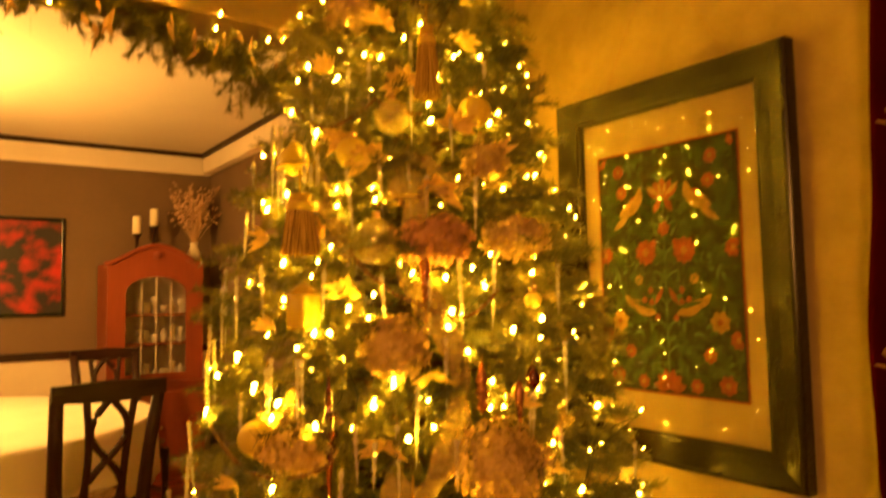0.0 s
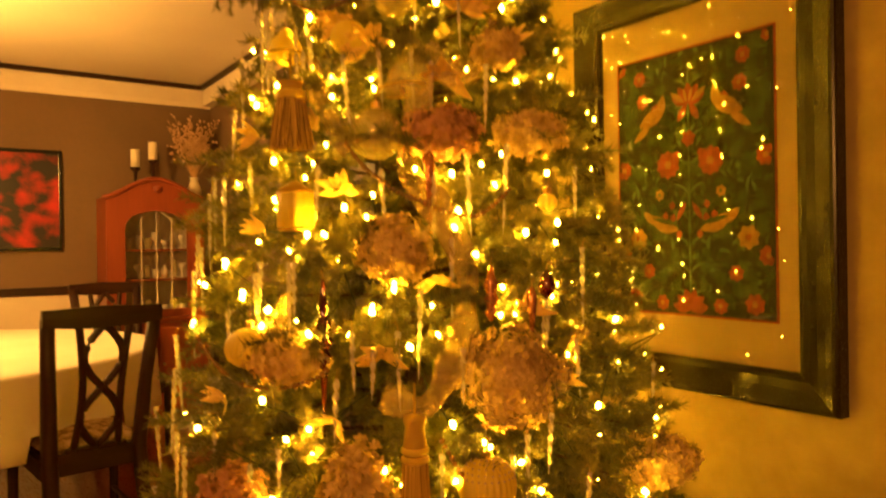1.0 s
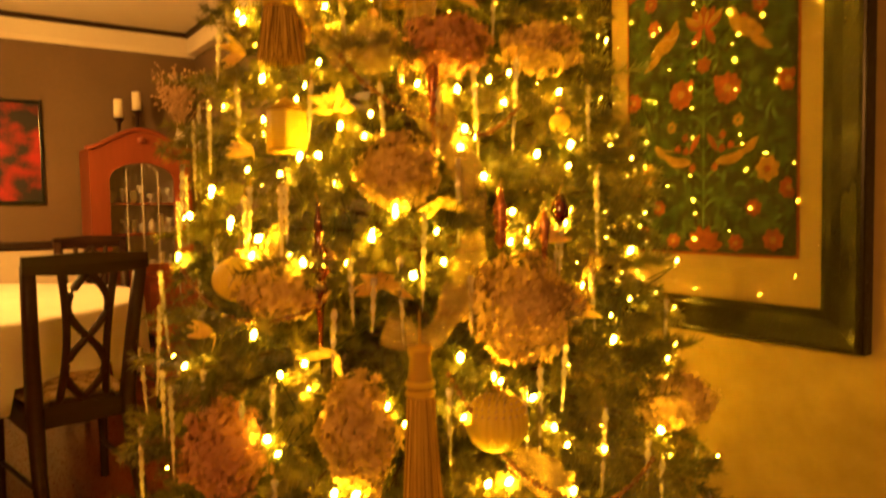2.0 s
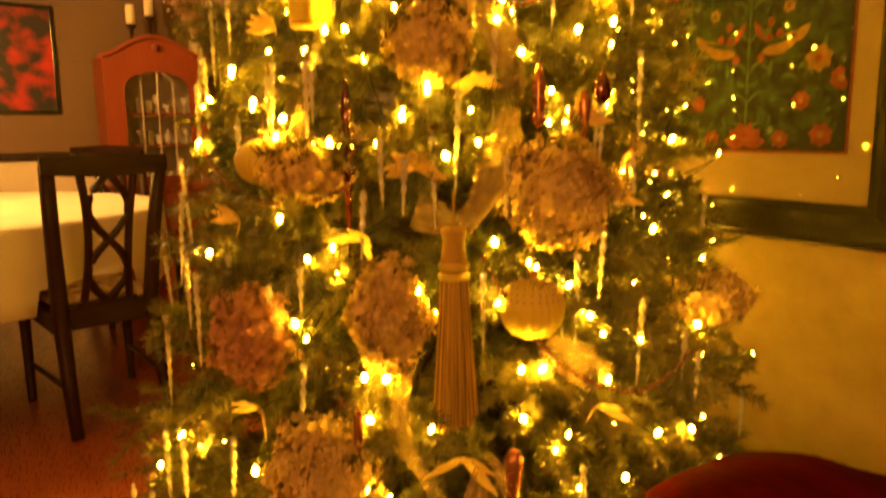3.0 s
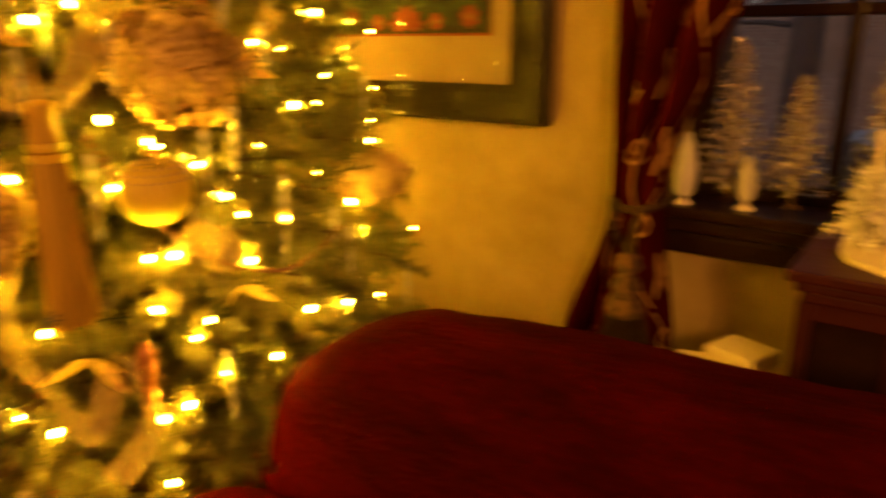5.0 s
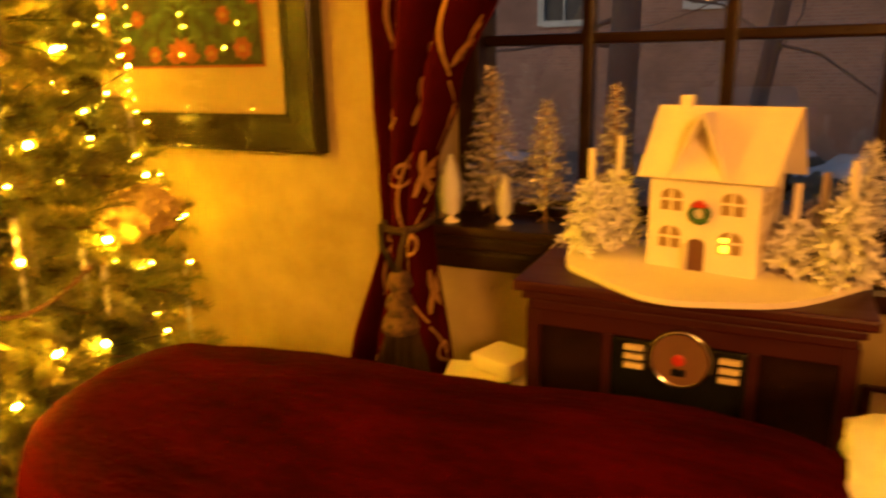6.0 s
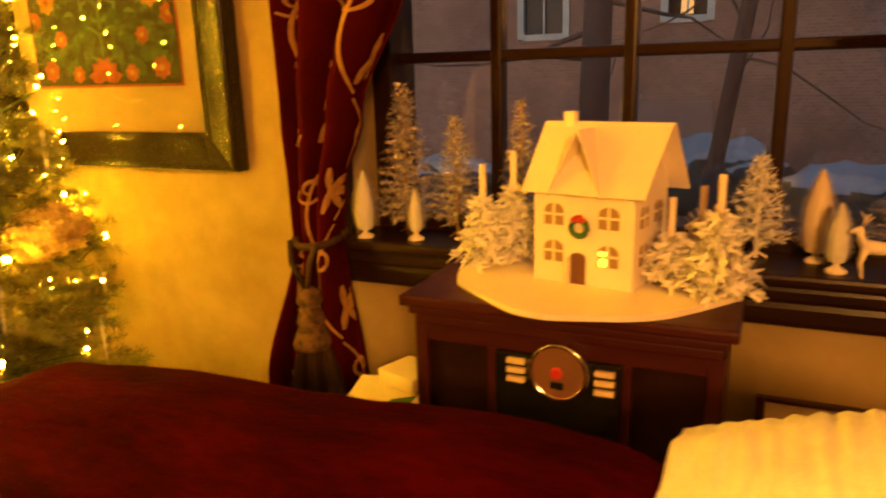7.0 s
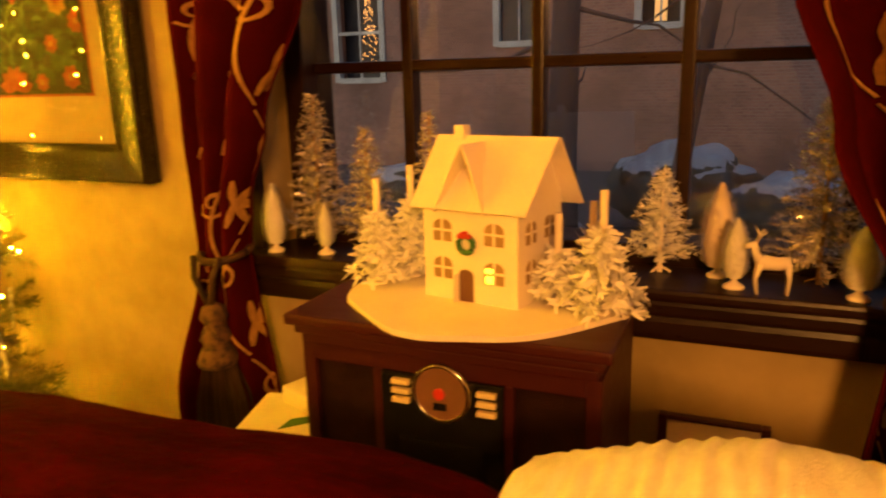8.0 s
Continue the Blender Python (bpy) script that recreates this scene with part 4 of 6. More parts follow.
def ball(a, z, r, material, label, lobes=0, ripple=0.0, squash=1.0, out=0.03):
    p = on_tree(a, z, out)
    b = thing("bauble", label, "ornament", pose(p.x, p.y, p.z))
    prof = [(r * math.cos(t), r * squash * math.sin(t)) for t in (radians(-88 + 176 * k / 22) for k in range(23))]
    part("globe", lathe(bmesh.new(), prof, 104, ripple=ripple, lobes=lobes), MAT[material], b, smooth=True)
    part("cap", lathe(bmesh.new(), [(0.009, r * squash - 0.002), (0.009, r * squash + 0.010), (0.004, r * squash + 0.012)], 14, ripple=0.08, lobes=7), MAT["brass"], b)
    part("hanger", tube(bmesh.new(), [(0, 0, r * squash + 0.01), (0.004, 0, r * squash + 0.022), (0, 0, r * squash + 0.035)], 0.0007, 5), MAT["brass"], b)
    return b


big_ball = ball(-23, 0.80, 0.049, "gold", "gold ribbed glass bauble with a dotted crown", 26, 0.035)
dots = bmesh.new()
for row in range(5):
    lat, count = radians(22 + 12 * row), 26 - 4 * row
    for k in range(count):
        a = 2 * math.pi * (k + 0.5 * (row % 2)) / count
        m = Matrix.Translation((0.050 * math.cos(lat) * math.cos(a), 0.050 * math.cos(lat) * math.sin(a), 0.050 * math.sin(lat)))
        bmesh.ops.create_icosphere(dots, subdivisions=1, radius=0.0022, matrix=m)
tagged(part("dotted_crown", dots, MAT["ivory"], big_ball, "pale raised dots", True), kind="stuff")
ball(-67, 1.02, 0.046, "gold", "pale gold pleated onion bauble", 24, 0.03, 0.85)
ball(-43, 1.42, 0.050, "bubble", "large clear glass bauble with a gold sheen")
ball(-2, 1.29, 0.018, "gold", "small knobbly gold bauble", 9, 0.10)
ball(-40, 1.70, 0.040, "bubble", "clear glass bauble with a gold sheen")
ball(-22, 2.10, 0.045, "gold", "gold glass bauble high on the tree", 20, 0.02)
ball(-74, 1.62, 0.034, "gold", "small round gold glass bauble", 16, 0.02)
ball(-12, 1.72, 0.038, "gold", "round gold glass bauble", 16, 0.02)
ball(-52, 1.62, 0.036, "gold", "round gold glass bauble", 16, 0.02)


def lantern(a, z, w, h):
    """A square-shouldered glass lantern: ribbed body, stepped lid and foot."""
    p = on_tree(a, z, 0.03)
    t = thing("lantern_ornament", "glowing gold glass lantern hanging in the tree", "ornament", pose(p.x, p.y, p.z, 0, 0, 20))
    part("body", lathe(bmesh.new(), [(w * 0.42, -h * 0.5), (w * 0.5, -h * 0.46), (w * 0.5, h * 0.30), (w * 0.40, h * 0.40)], 48, ripple=0.06, lobes=8), MAT["gold"], t, smooth=True)
    part("lid", lathe(bmesh.new(), [(w * 0.52, h * 0.30), (w * 0.54, h * 0.34), (w * 0.30, h * 0.46), (w * 0.10, h * 0.58)], 32), MAT["gold_thread"], t, smooth=True)
    part("foot", lathe(bmesh.new(), [(w * 0.30, -h * 0.56), (w * 0.52, -h * 0.54), (w * 0.54, -h * 0.48), (w * 0.46, -h * 0.46)], 32), MAT["gold_thread"], t, smooth=True)
    part("hanger", tube(bmesh.new(), [(0, 0, h * 0.56), (0.004, 0, h * 0.66), (0, 0, h * 0.8)], 0.0008, 5), MAT["brass"], t)


lantern(-61, 1.285, 0.066, 0.085)


def glass_bell(a, z, r, h, material, label):
    """A flared bell with a rim and a clapper."""
    p = on_tree(a, z, 0.035)
    t = thing("bell_ornament", label, "ornament", pose(p.x, p.y, p.z, 6, -5, a))
    part("bell", lathe(bmesh.new(), [(r, 0.0), (r * 0.98, h * 0.03), (r * 0.74, h * 0.16), (r * 0.55, h * 0.42), (r * 0.46, h * 0.72), (r * 0.30, h * 0.92), (r * 0.10, h)], 40), MAT[material], t, smooth=True)
    part("rim", tube(bmesh.new(), [(r * math.cos(b), r * math.sin(b), 0.0) for b in (2 * math.pi * q / 32 for q in range(33))], 0.0022, 6), MAT["gold_thread"], t, smooth=True)
    part("clapper", lathe(bmesh.new(), [(0.001, -0.012), (0.006, -0.008), (0.006, -0.002), (0.0015, 0.004), (0.001, h * 0.4)], 12), MAT["brass"], t, smooth=True)
    part("hanger", tube(bmesh.new(), [(0, 0, h), (0.003, 0, h + 0.012), (0, 0, h + 0.024)], 0.0008, 5), MAT["brass"], t)


glass_bell(-72, 1.60, 0.042, 0.062, "gold", "gold glass bell with a flared rim")
glass_bell(-37, 1.505, 0.048, 0.055, "bubble", "clear glass bell with a gold sheen and a wide flared rim")


def tassel(a, z, length, width, seed):
    """z is the height of its loop; a turned head, a collar and a skirt of threads."""
    p = on_tree(a, z, 0.10)
    t = thing("tassel_ornament", "long gold silk tassel with a turned head", "ornament", pose(p.x, p.y, p.z), "tassels on the tree")
    h = length * 0.24
    w = width
    part("cord", tube(bmesh.new(), [(0, 0, 0.05), (0, 0, 0.0)], 0.0022, 6), MAT["gold_thread"], t)
    part("head", lathe(bmesh.new(), [(w * 0.12, 0.0), (w * 0.46, -0.004), (w * 0.48, -h * 0.12), (w * 0.40, -h * 0.3), (w * 0.44, -h * 0.55), (w * 0.52, -h * 0.8), (w * 0.46, -h)], 28), MAT["gold_thread"], t, smooth=True)
    for k in range(2):
        zz = -h * (0.80 + 0.2 * k)
        part("collar", lathe(bmesh.new(), [(w * 0.5, zz - 0.006), (w * 0.58, zz - 0.003), (w * 0.58, zz + 0.002), (w * 0.5, zz + 0.005)], 28), MAT["gold"], t, smooth=True)
    rng = random.Random(seed)
    bm = bmesh.new()
    for k in range(420):
        a0 = rng.uniform(0, 2 * math.pi)
        r0 = w * 0.5 * math.sqrt(rng.uniform(0.45, 1))
        flare = rng.uniform(0.95, 1.75)
        end = -length + rng.uniform(0, 0.02)
        pts = [(r0 * math.cos(a0), r0 * math.sin(a0), -h * 0.95)]
        for q in (0.35, 0.7, 1.0):
            a0 += rng.uniform(-0.11, 0.11)
            rr = r0 * (1 + (flare - 1) * q)
            pts.append((rr * math.cos(a0), rr * math.sin(a0), -h + (end + h) * q))
        tube(bm, pts, rng.uniform(0.0009, 0.0014), 3)
    tagged(part("skirt", bm, MAT["gold_thread"], t), kind="stuff")


tassel(-34, 0.935, 0.30, 0.040, 1)
tassel(-61, 1.525, 0.135, 0.052, 2)
tassel(-29, 1.90, 0.17, 0.036, 3)


def drop(a, z, prof, material, label, lobes=0, ripple=0.0, twist=0.0):
    p = on_tree(a, z, 0.055)
    d = thing("drop_ornament", label, "ornament", pose(p.x, p.y, p.z, 0, 0, a))
    part("glass_drop", lathe(bmesh.new(), prof, 22, ripple=ripple, lobes=lobes, twist=twist), MAT[material], d, smooth=True)
    part("hook", tube(bmesh.new(), [(0, 0, -0.001), (0.001, 0, 0.010), (0.006, 0, 0.016), (0.009, 0, 0.010)], 0.0008, 5), MAT["brass"], d)


spindle = [(0.002, -0.285), (0.004, -0.22), (0.008, -0.17), (0.012, -0.165), (0.007, -0.158), (0.014, -0.145), (0.015, -0.138), (0.008, -0.128), (0.020, -0.112), (0.008, -0.098), (0.015, -0.085), (0.014, -0.078), (0.006, -0.068), (0.010, -0.05), (0.005, -0.02), (0.003, 0.0)]
drop(-51, 1.15, spindle, "garnet", "long dark red turned glass spindle")
drop(-8, 1.16, [(0.002, -0.055), (0.012, -0.045), (0.017, -0.03), (0.012, -0.014), (0.004, 0.0)], "garnet", "dark red glass teardrop")
drop(-20, 1.17, [(0.003, -0.10), (0.012, -0.085), (0.007, -0.075), (0.015, -0.06), (0.009, -0.048), (0.014, -0.035), (0.008, -0.02), (0.004, 0.0)], "copper", "copper glass finial with stacked beads")
drop(-27, 0.61, [(0.002, -0.112), (0.008, -0.08), (0.012, -0.045), (0.014, -0.015), (0.008, -0.004), (0.003, 0.0)], "copper", "small twisted copper glass cone", 6, 0.10, 60)
drop(-31, 1.38, [(0.002, -0.14), (0.007, -0.09), (0.010, -0.04), (0.011, -0.01), (0.004, 0.0)], "copper", "twisted bronze glass icicle", 3, 0.20, 120)
drop(-46, 0.66, [(0.002, -0.17), (0.005, -0.10), (0.007, -0.04), (0.006, -0.01), (0.003, 0.0)], "copper", "slim bronze glass drop", 4, 0.10, 80)
drop(-12, 1.13, [(0.002, -0.10), (0.006, -0.06), (0.010, -0.02), (0.004, 0.0)], "copper", "slim twisted bronze glass drop", 4, 0.12, 90)


def ribbon(stops, width, label, seed):
    """A crimped band that runs over the boughs through stops of angle, height and standing-off."""
    rng = random.Random(seed)
    pts = [on_tree(a, z, o) for a, z, o in stops]
    path = []
    for k in range(len(pts) - 1):
        p0, p1, p2, p3 = pts[max(k - 1, 0)], pts[k], pts[k + 1], pts[min(k + 2, len(pts) - 1)]
        for q in range(12):
            t = q / 12
            path.append(0.5 * ((2 * p1) + (p2 - p0) * t + (2 * p0 - 5 * p1 + 4 * p2 - p3) * t * t + (3 * p1 - p0 - 3 * p2 + p3) * t ** 3))
    path.append(pts[-1])
    rows = []
    for i, p in enumerate(path):
        d = (path[min(i + 1, len(path) - 1)] - path[max(i - 1, 0)]).normalized()
        out = Vector((p.x - AX, p.y - AY, 0.1)).normalized()
        side = d.cross(out).normalized()
        wob = 0.5 * math.sin(i * 0.33 + seed)
        side = (side * math.cos(wob) + out * math.sin(wob)).normalized()
        row = []
        for j in range(15):
            s = j / 14 - 0.5
            crimp = 0.004 * math.sin(s * 26 + i * 0.3) + 0.012 * noise.noise(Vector((i * 0.22, s * 4, seed))) + 0.006 * noise.noise(Vector((i * 0.7, s * 9, seed + 5)))
            row.append(p + side * s * width * (0.85 + 0.25 * math.sin(i * 0.21)) + out * crimp)
        rows.append(row)
    bm = sheet(bmesh.new(), rows, 0.0008)
    return tagged(part("ribbon", bm, MAT["ribbon"], smooth=True), label, "ribbon", "ribbons on the tree")


ribbon([(-36, 1.62, 0.0), (-33, 1.50, 0.04), (-36, 1.36, 0.0), (-30, 1.28, 0.045), (-25, 1.18, 0.05), (-24, 1.08, 0.0), (-28, 1.00, 0.05), (-33, 0.93, 0.04), (-40, 0.95, 0.0)], 0.062, "wide crimped sheer gold ribbon winding down the tree", 1)
ribbon([(-41, 0.74, -0.02), (-41, 0.64, 0.04), (-38, 0.55, 0.0), (-33, 0.50, 0.05), (-30, 0.58, 0.02), (-27, 0.50, 0.04), (-32, 0.42, 0.03)], 0.034, "looped sheer gold ribbon low on the tree", 2)
ribbon([(-19, 0.73, -0.03), (-15, 0.70, 0.04), (-10, 0.68, 0.0)], 0.06, "short sheer gold ribbon end", 3)
ribbon([(-64, 1.12, -0.02), (-61, 1.05, 0.03), (-54, 1.04, 0.0), (-50, 1.08, 0.03)], 0.06, "sheer gold ribbon loop between branches", 4)
ribbon([(-70, 1.60, 0.0), (-60, 1.52, 0.04), (-56, 1.45, 0.0), (-48, 1.40, 0.04)], 0.06, "sheer gold ribbon loop between branches", 5)
ribbon([(-32, 1.60, 0.0), (-24, 1.54, 0.04), (-15, 1.58, 0.0), (-8, 1.66, 0.03)], 0.06, "sheer gold ribbon loop between branches", 6)
ribbon([(-12, 1.02, 0.0), (-7, 0.96, 0.05), (-2, 0.98, 0.0), (2, 1.05, 0.03)], 0.05, "sheer gold ribbon loop between branches", 7)


def bead_garland(stops, label):
    pts = [on_tree(a, z, 0.05) for a, z in stops]
    g = thing("bead_garland", label, "garland", Matrix.Translation(pts[0]), "bead garlands on the tree")
    bm = bmesh.new()
    step = 0.009
    spots = []
    for a, b in zip(pts, pts[1:]):
        n = max(2, int((b - a).length / step))
        for k in range(n):
            t = k / n
            q = a.lerp(b, t)
            q.z -= 0.30 * (b - a).length * t * (1 - t)
            spots.append(q - pts[0])
    for k, q in enumerate(spots):
        m = Matrix.Translation(q)
        bmesh.ops.create_icosphere(bm, subdivisions=1, radius=0.0048 if k % 3 else 0.0062, matrix=m)
    tagged(part("bead_strand", bm, MAT["bead"], g, smooth=True), kind="stuff")
    part("thread", tube(bmesh.new(), spots, 0.0008, 4), MAT["wire"], g)


bead_garland([(-49, 1.40), (-41, 1.33), (-33, 1.29), (-22, 1.26), (-13, 1.32)], "brown faceted bead garland draped across branches")
bead_garland([(-82, 1.03), (-66, 0.96), (-53, 0.97), (-48, 1.00)], "brown faceted bead garland draped across branches")
bead_garland([(-75, 1.74), (-60, 1.68), (-45, 1.74), (-30, 1.70)], "brown faceted bead garland draped across branches")
bead_garland([(-30, 0.88), (-20, 0.72), (-8, 0.66), (5, 0.70)], "brown faceted bead garland draped across branches")


def gold_spray(a, z, size, seed):
    """A fan of curved glittered leaves on a wire stem."""
    rng = random.Random(seed)
    p = on_tree(a, z, 0.02)
    g = thing("gold_leaf_spray", "glittered gold leaf spray tucked between branches", "ornament", pose(p.x, p.y, p.z, rng.uniform(-30, 30), rng.uniform(-30, 30), a), "gold sprays on the tree")
    part("stem", tube(bmesh.new(), [(-0.08, 0, -0.01), (0, 0, 0)], 0.0015, 5), MAT["wire"], g)
    for k in range(7):
        b = -1.5 + 0.5 * k + rng.uniform(-0.15, 0.15)
        d = Vector((0.55, math.sin(b), math.cos(b))).normalized()
        c = d.cross(Vector((1, 0, 0))).normalized()
        ln, w = size * rng.uniform(0.7, 1.1), size * 0.16
        rows = []
        for q in range(9):
            t = q / 8
            mid = d * ln * t + Vector((0.25 * ln * t * t, 0, -0.2 * ln * t * t))
            ww = w * math.sin(math.pi * min(max(t, 0.05), 0.96))
            rows.append([mid - c * ww + Vector((0.3 * ww, 0, 0)), mid, mid + c * ww + Vector((0.3 * ww, 0, 0))])
        part("leaf", sheet(bmesh.new(), rows, 0.0008), MAT["gold_leaf"], g, smooth=True)


MAT["gold_leaf"] = surface("glittered_gold", (0.72, 0.48, 0.11), (0.98, 0.74, 0.26), 0.35, 60, 400, 0.5, metal=0.25)
for k, (a, z, size) in enumerate(((-46, 1.60, 0.075), (-27, 1.53, 0.07), (-57, 1.66, 0.06), (-20, 1.68, 0.065), (-12, 1.08, 0.05), (-8, 0.96, 0.06), (-36, 1.78, 0.07), (-66, 1.83, 0.06), (-15, 1.90, 0.06), (-60, 1.44, 0.06), (-50, 1.31, 0.055),
                                  (-70, 1.24, 0.05), (-40, 1.01, 0.06), (-33, 0.58, 0.065), (-48, 0.90, 0.05), (-20, 0.90, 0.05), (-72, 0.92, 0.05), (-14, 0.64, 0.05), (-62, 0.63, 0.05), (-30, 1.14, 0.05), (-80, 1.44, 0.05), (-45, 1.94, 0.06), (-5, 1.62, 0.05))):
    gold_spray(a, z, size, k)


# ---- curtains ----
def curtain(edges, folds, label, flip):
    """edges: (height, left x, right x) from the top down; the cloth hangs in deep folds, gathered by a tasselled tie."""
    c = thing("curtain", label, "curtain", pose(0, 0, 0), "curtains at the window")
    hs = [e[0] for e in edges]

    def at(u, v, off=0.0):
        z = hs[0] + (hs[-1] - hs[0]) * v
        for (za, la, ra), (zb, lb, rb) in zip(edges, edges[1:]):
            if za >= z >= zb:
                t = (za - z) / (za - zb)
                t = t * t * (3 - 2 * t)
                l, r = la + (lb - la) * t, ra + (rb - ra) * t
                break
        depth = 0.048 * (0.55 + 0.45 * (r - l) / 0.30)
        f = math.cos(u * folds * 2 * math.pi + 0.6 + 0.5 * math.sin(v * 5))
        x = l + (r - l) * (u + 0.022 * math.sin(u * folds * 4 * math.pi))
        y = 1.765 - depth * f + 0.004 * noise.noise(Vector((u * 6, v * 9, 1)))
        p = Vector((x, y, z))
        if off:
            e = (at(min(u + 0.004, 1), v) - at(max(u - 0.004, 0), v)).normalized()
            p += Vector((e.y, -e.x, 0)).normalized() * off
        return p

    bm = bmesh.new()
    sheet(bm, [[at(i / 72, j / 60) for i in range(73)] for j in range(61)], 0.003)
    part("drape", bm, MAT["curtain"], c, "burgundy cloth", True)
    rng = random.Random(7)
    em = bmesh.new()

    def strip(path, w):
        rows = []
        for k, (u, v) in enumerate(path):
            u2, v2 = path[min(k + 1, len(path) - 1)]
            u1, v1 = path[max(k - 1, 0)]
            du, dv = (u2 - u1), (v2 - v1) * 4.5
            ln = math.hypot(du, dv) or 1
            taper = w * (0.35 + 0.65 * math.sin(math.pi * min(max(k / (len(path) - 1), 0.08), 0.92)))
            a, b = -dv / ln * taper / 0.32, du / ln * taper / 0.32 / 4.5
            if min(u - abs(a), v - abs(b)) > 0.005 and max(u + abs(a), v + abs(b)) < 0.995:
                rows.append([at(u + a, v + b, 0.006), at(u, v, 0.0075), at(u - a, v - b, 0.006)])
        if len(rows) > 2:
            sheet(em, rows)

    for col in range(3):
        u0 = 0.17 + 0.33 * col
        for k in range(9):
            v0 = 0.015 + 0.112 * k + (0.05 if col % 2 else 0)
            sgn = 1 if (k + col) % 2 else -1
            strip([(u0 + sgn * 0.12 * math.sin(t * math.pi), v0 + 0.108 * t) for t in (q / 16 for q in range(17))], 0.0030)
            strip([(u0 + sgn * (0.10 + 0.085 * (1 - 0.8 * t) * math.cos(t * 8)), v0 + 0.030 + 0.014 * (1 - 0.8 * t) * math.sin(t * 8)) for t in (q / 22 for q in range(23))], 0.0030)
            for q in range(5):
                ang = -1.6 + 0.85 * q + rng.uniform(-0.1, 0.1)
                strip([(u0 - sgn * 0.03 + 0.13 * t * math.cos(ang), v0 + 0.080 + 0.021 * t * math.sin(ang)) for t in (w / 8 for w in range(9))], 0.0058)
    tagged(part("embroidery", em, MAT["embroidery"], c, "gold embroidered vines and leaves", True), kind="stuff")
    tie = [e for e in edges if abs(e[0] - 0.70) < 0.02][0]
    mid, half = (tie[1] + tie[2]) / 2, (tie[2] - tie[1]) / 2
    rope = bmesh.new()
    for dz in (0.0,):
        tube(rope, [(mid + (half + 0.004) * math.cos(a), 1.765 + 0.056 * math.sin(a), 0.70 + dz + 0.012 * math.sin(a)) for a in (2 * math.pi * q / 24 for q in range(25))], 0.0080, 8)
    for sx in (-0.02, 0.02):
        tube(rope, [(mid + sx * 1.6, 1.705, 0.70), (mid + sx * 1.1, 1.690, 0.66), (mid + flip * 0.012, 1.69, 0.60)], 0.0065, 8)
    tieback = part("tieback", rope, MAT["tassel_brown"], c, "brown corded tieback", True)
    tx = mid + flip * 0.012
    part("knot", lathe(bmesh.new(), [(0.008, 0.085), (0.023, 0.075), (0.028, 0.055), (0.017, 0.040), (0.026, 0.028), (0.031, 0.012), (0.024, 0.0), (0.036, -0.02), (0.040, -0.035), (0.037, -0.045)], 20, (tx, 1.695, 0.525), 0.035, 14), MAT["tassel_gold"], tieback, "gold and brown tassel head", True)
    fr = bmesh.new()
    for k in range(150):
        a = rng.uniform(0, 2 * math.pi)
        r0 = 0.038 * math.sqrt(rng.random())
        fl = rng.uniform(1.3, 2.3)
        tube(fr, [(tx + r0 * math.cos(a), 1.695 + r0 * math.sin(a) * 0.7, 0.488), (tx + r0 * fl * 0.8 * math.cos(a), 1.695 + r0 * fl * 0.6 * math.sin(a), 0.41), (tx + r0 * fl * math.cos(a), 1.695 + r0 * fl * 0.7 * math.sin(a), 0.29 + rng.uniform(0, 0.02))], 0.0020, 3)
    tagged(part("fringe", fr, MAT["tassel_brown"], tieback, "brown silk fringe"), kind="stuff")


curtain([(2.28, 0.33, 0.76), (1.55, 0.290, 0.630), (1.20, 0.268, 0.550), (0.95, 0.274, 0.440), (0.80, 0.280, 0.388), (0.70, 0.282, 0.375), (0.36, 0.195, 0.41), (0.02, 0.18, 0.43)], 2.6, "burgundy curtain embroidered in gold, tied back beside the window", 1)
curtain([(2.28, 1.20, 1.90), (1.15, 1.335, 1.86), (0.95, 1.40, 1.78), (0.70, 1.50, 1.63), (0.36, 1.47, 1.70), (0.02, 1.46, 1.72)], 3, "burgundy curtain embroidered in gold, tied back beside the window", -1)
structure("curtain_rod", tube(bmesh.new(), [(0.12, 1.79, 2.30), (2.0, 1.79, 2.30)], 0.014, 12), MAT["darkwood"], "dark curtain rod above the window", "curtain rod")


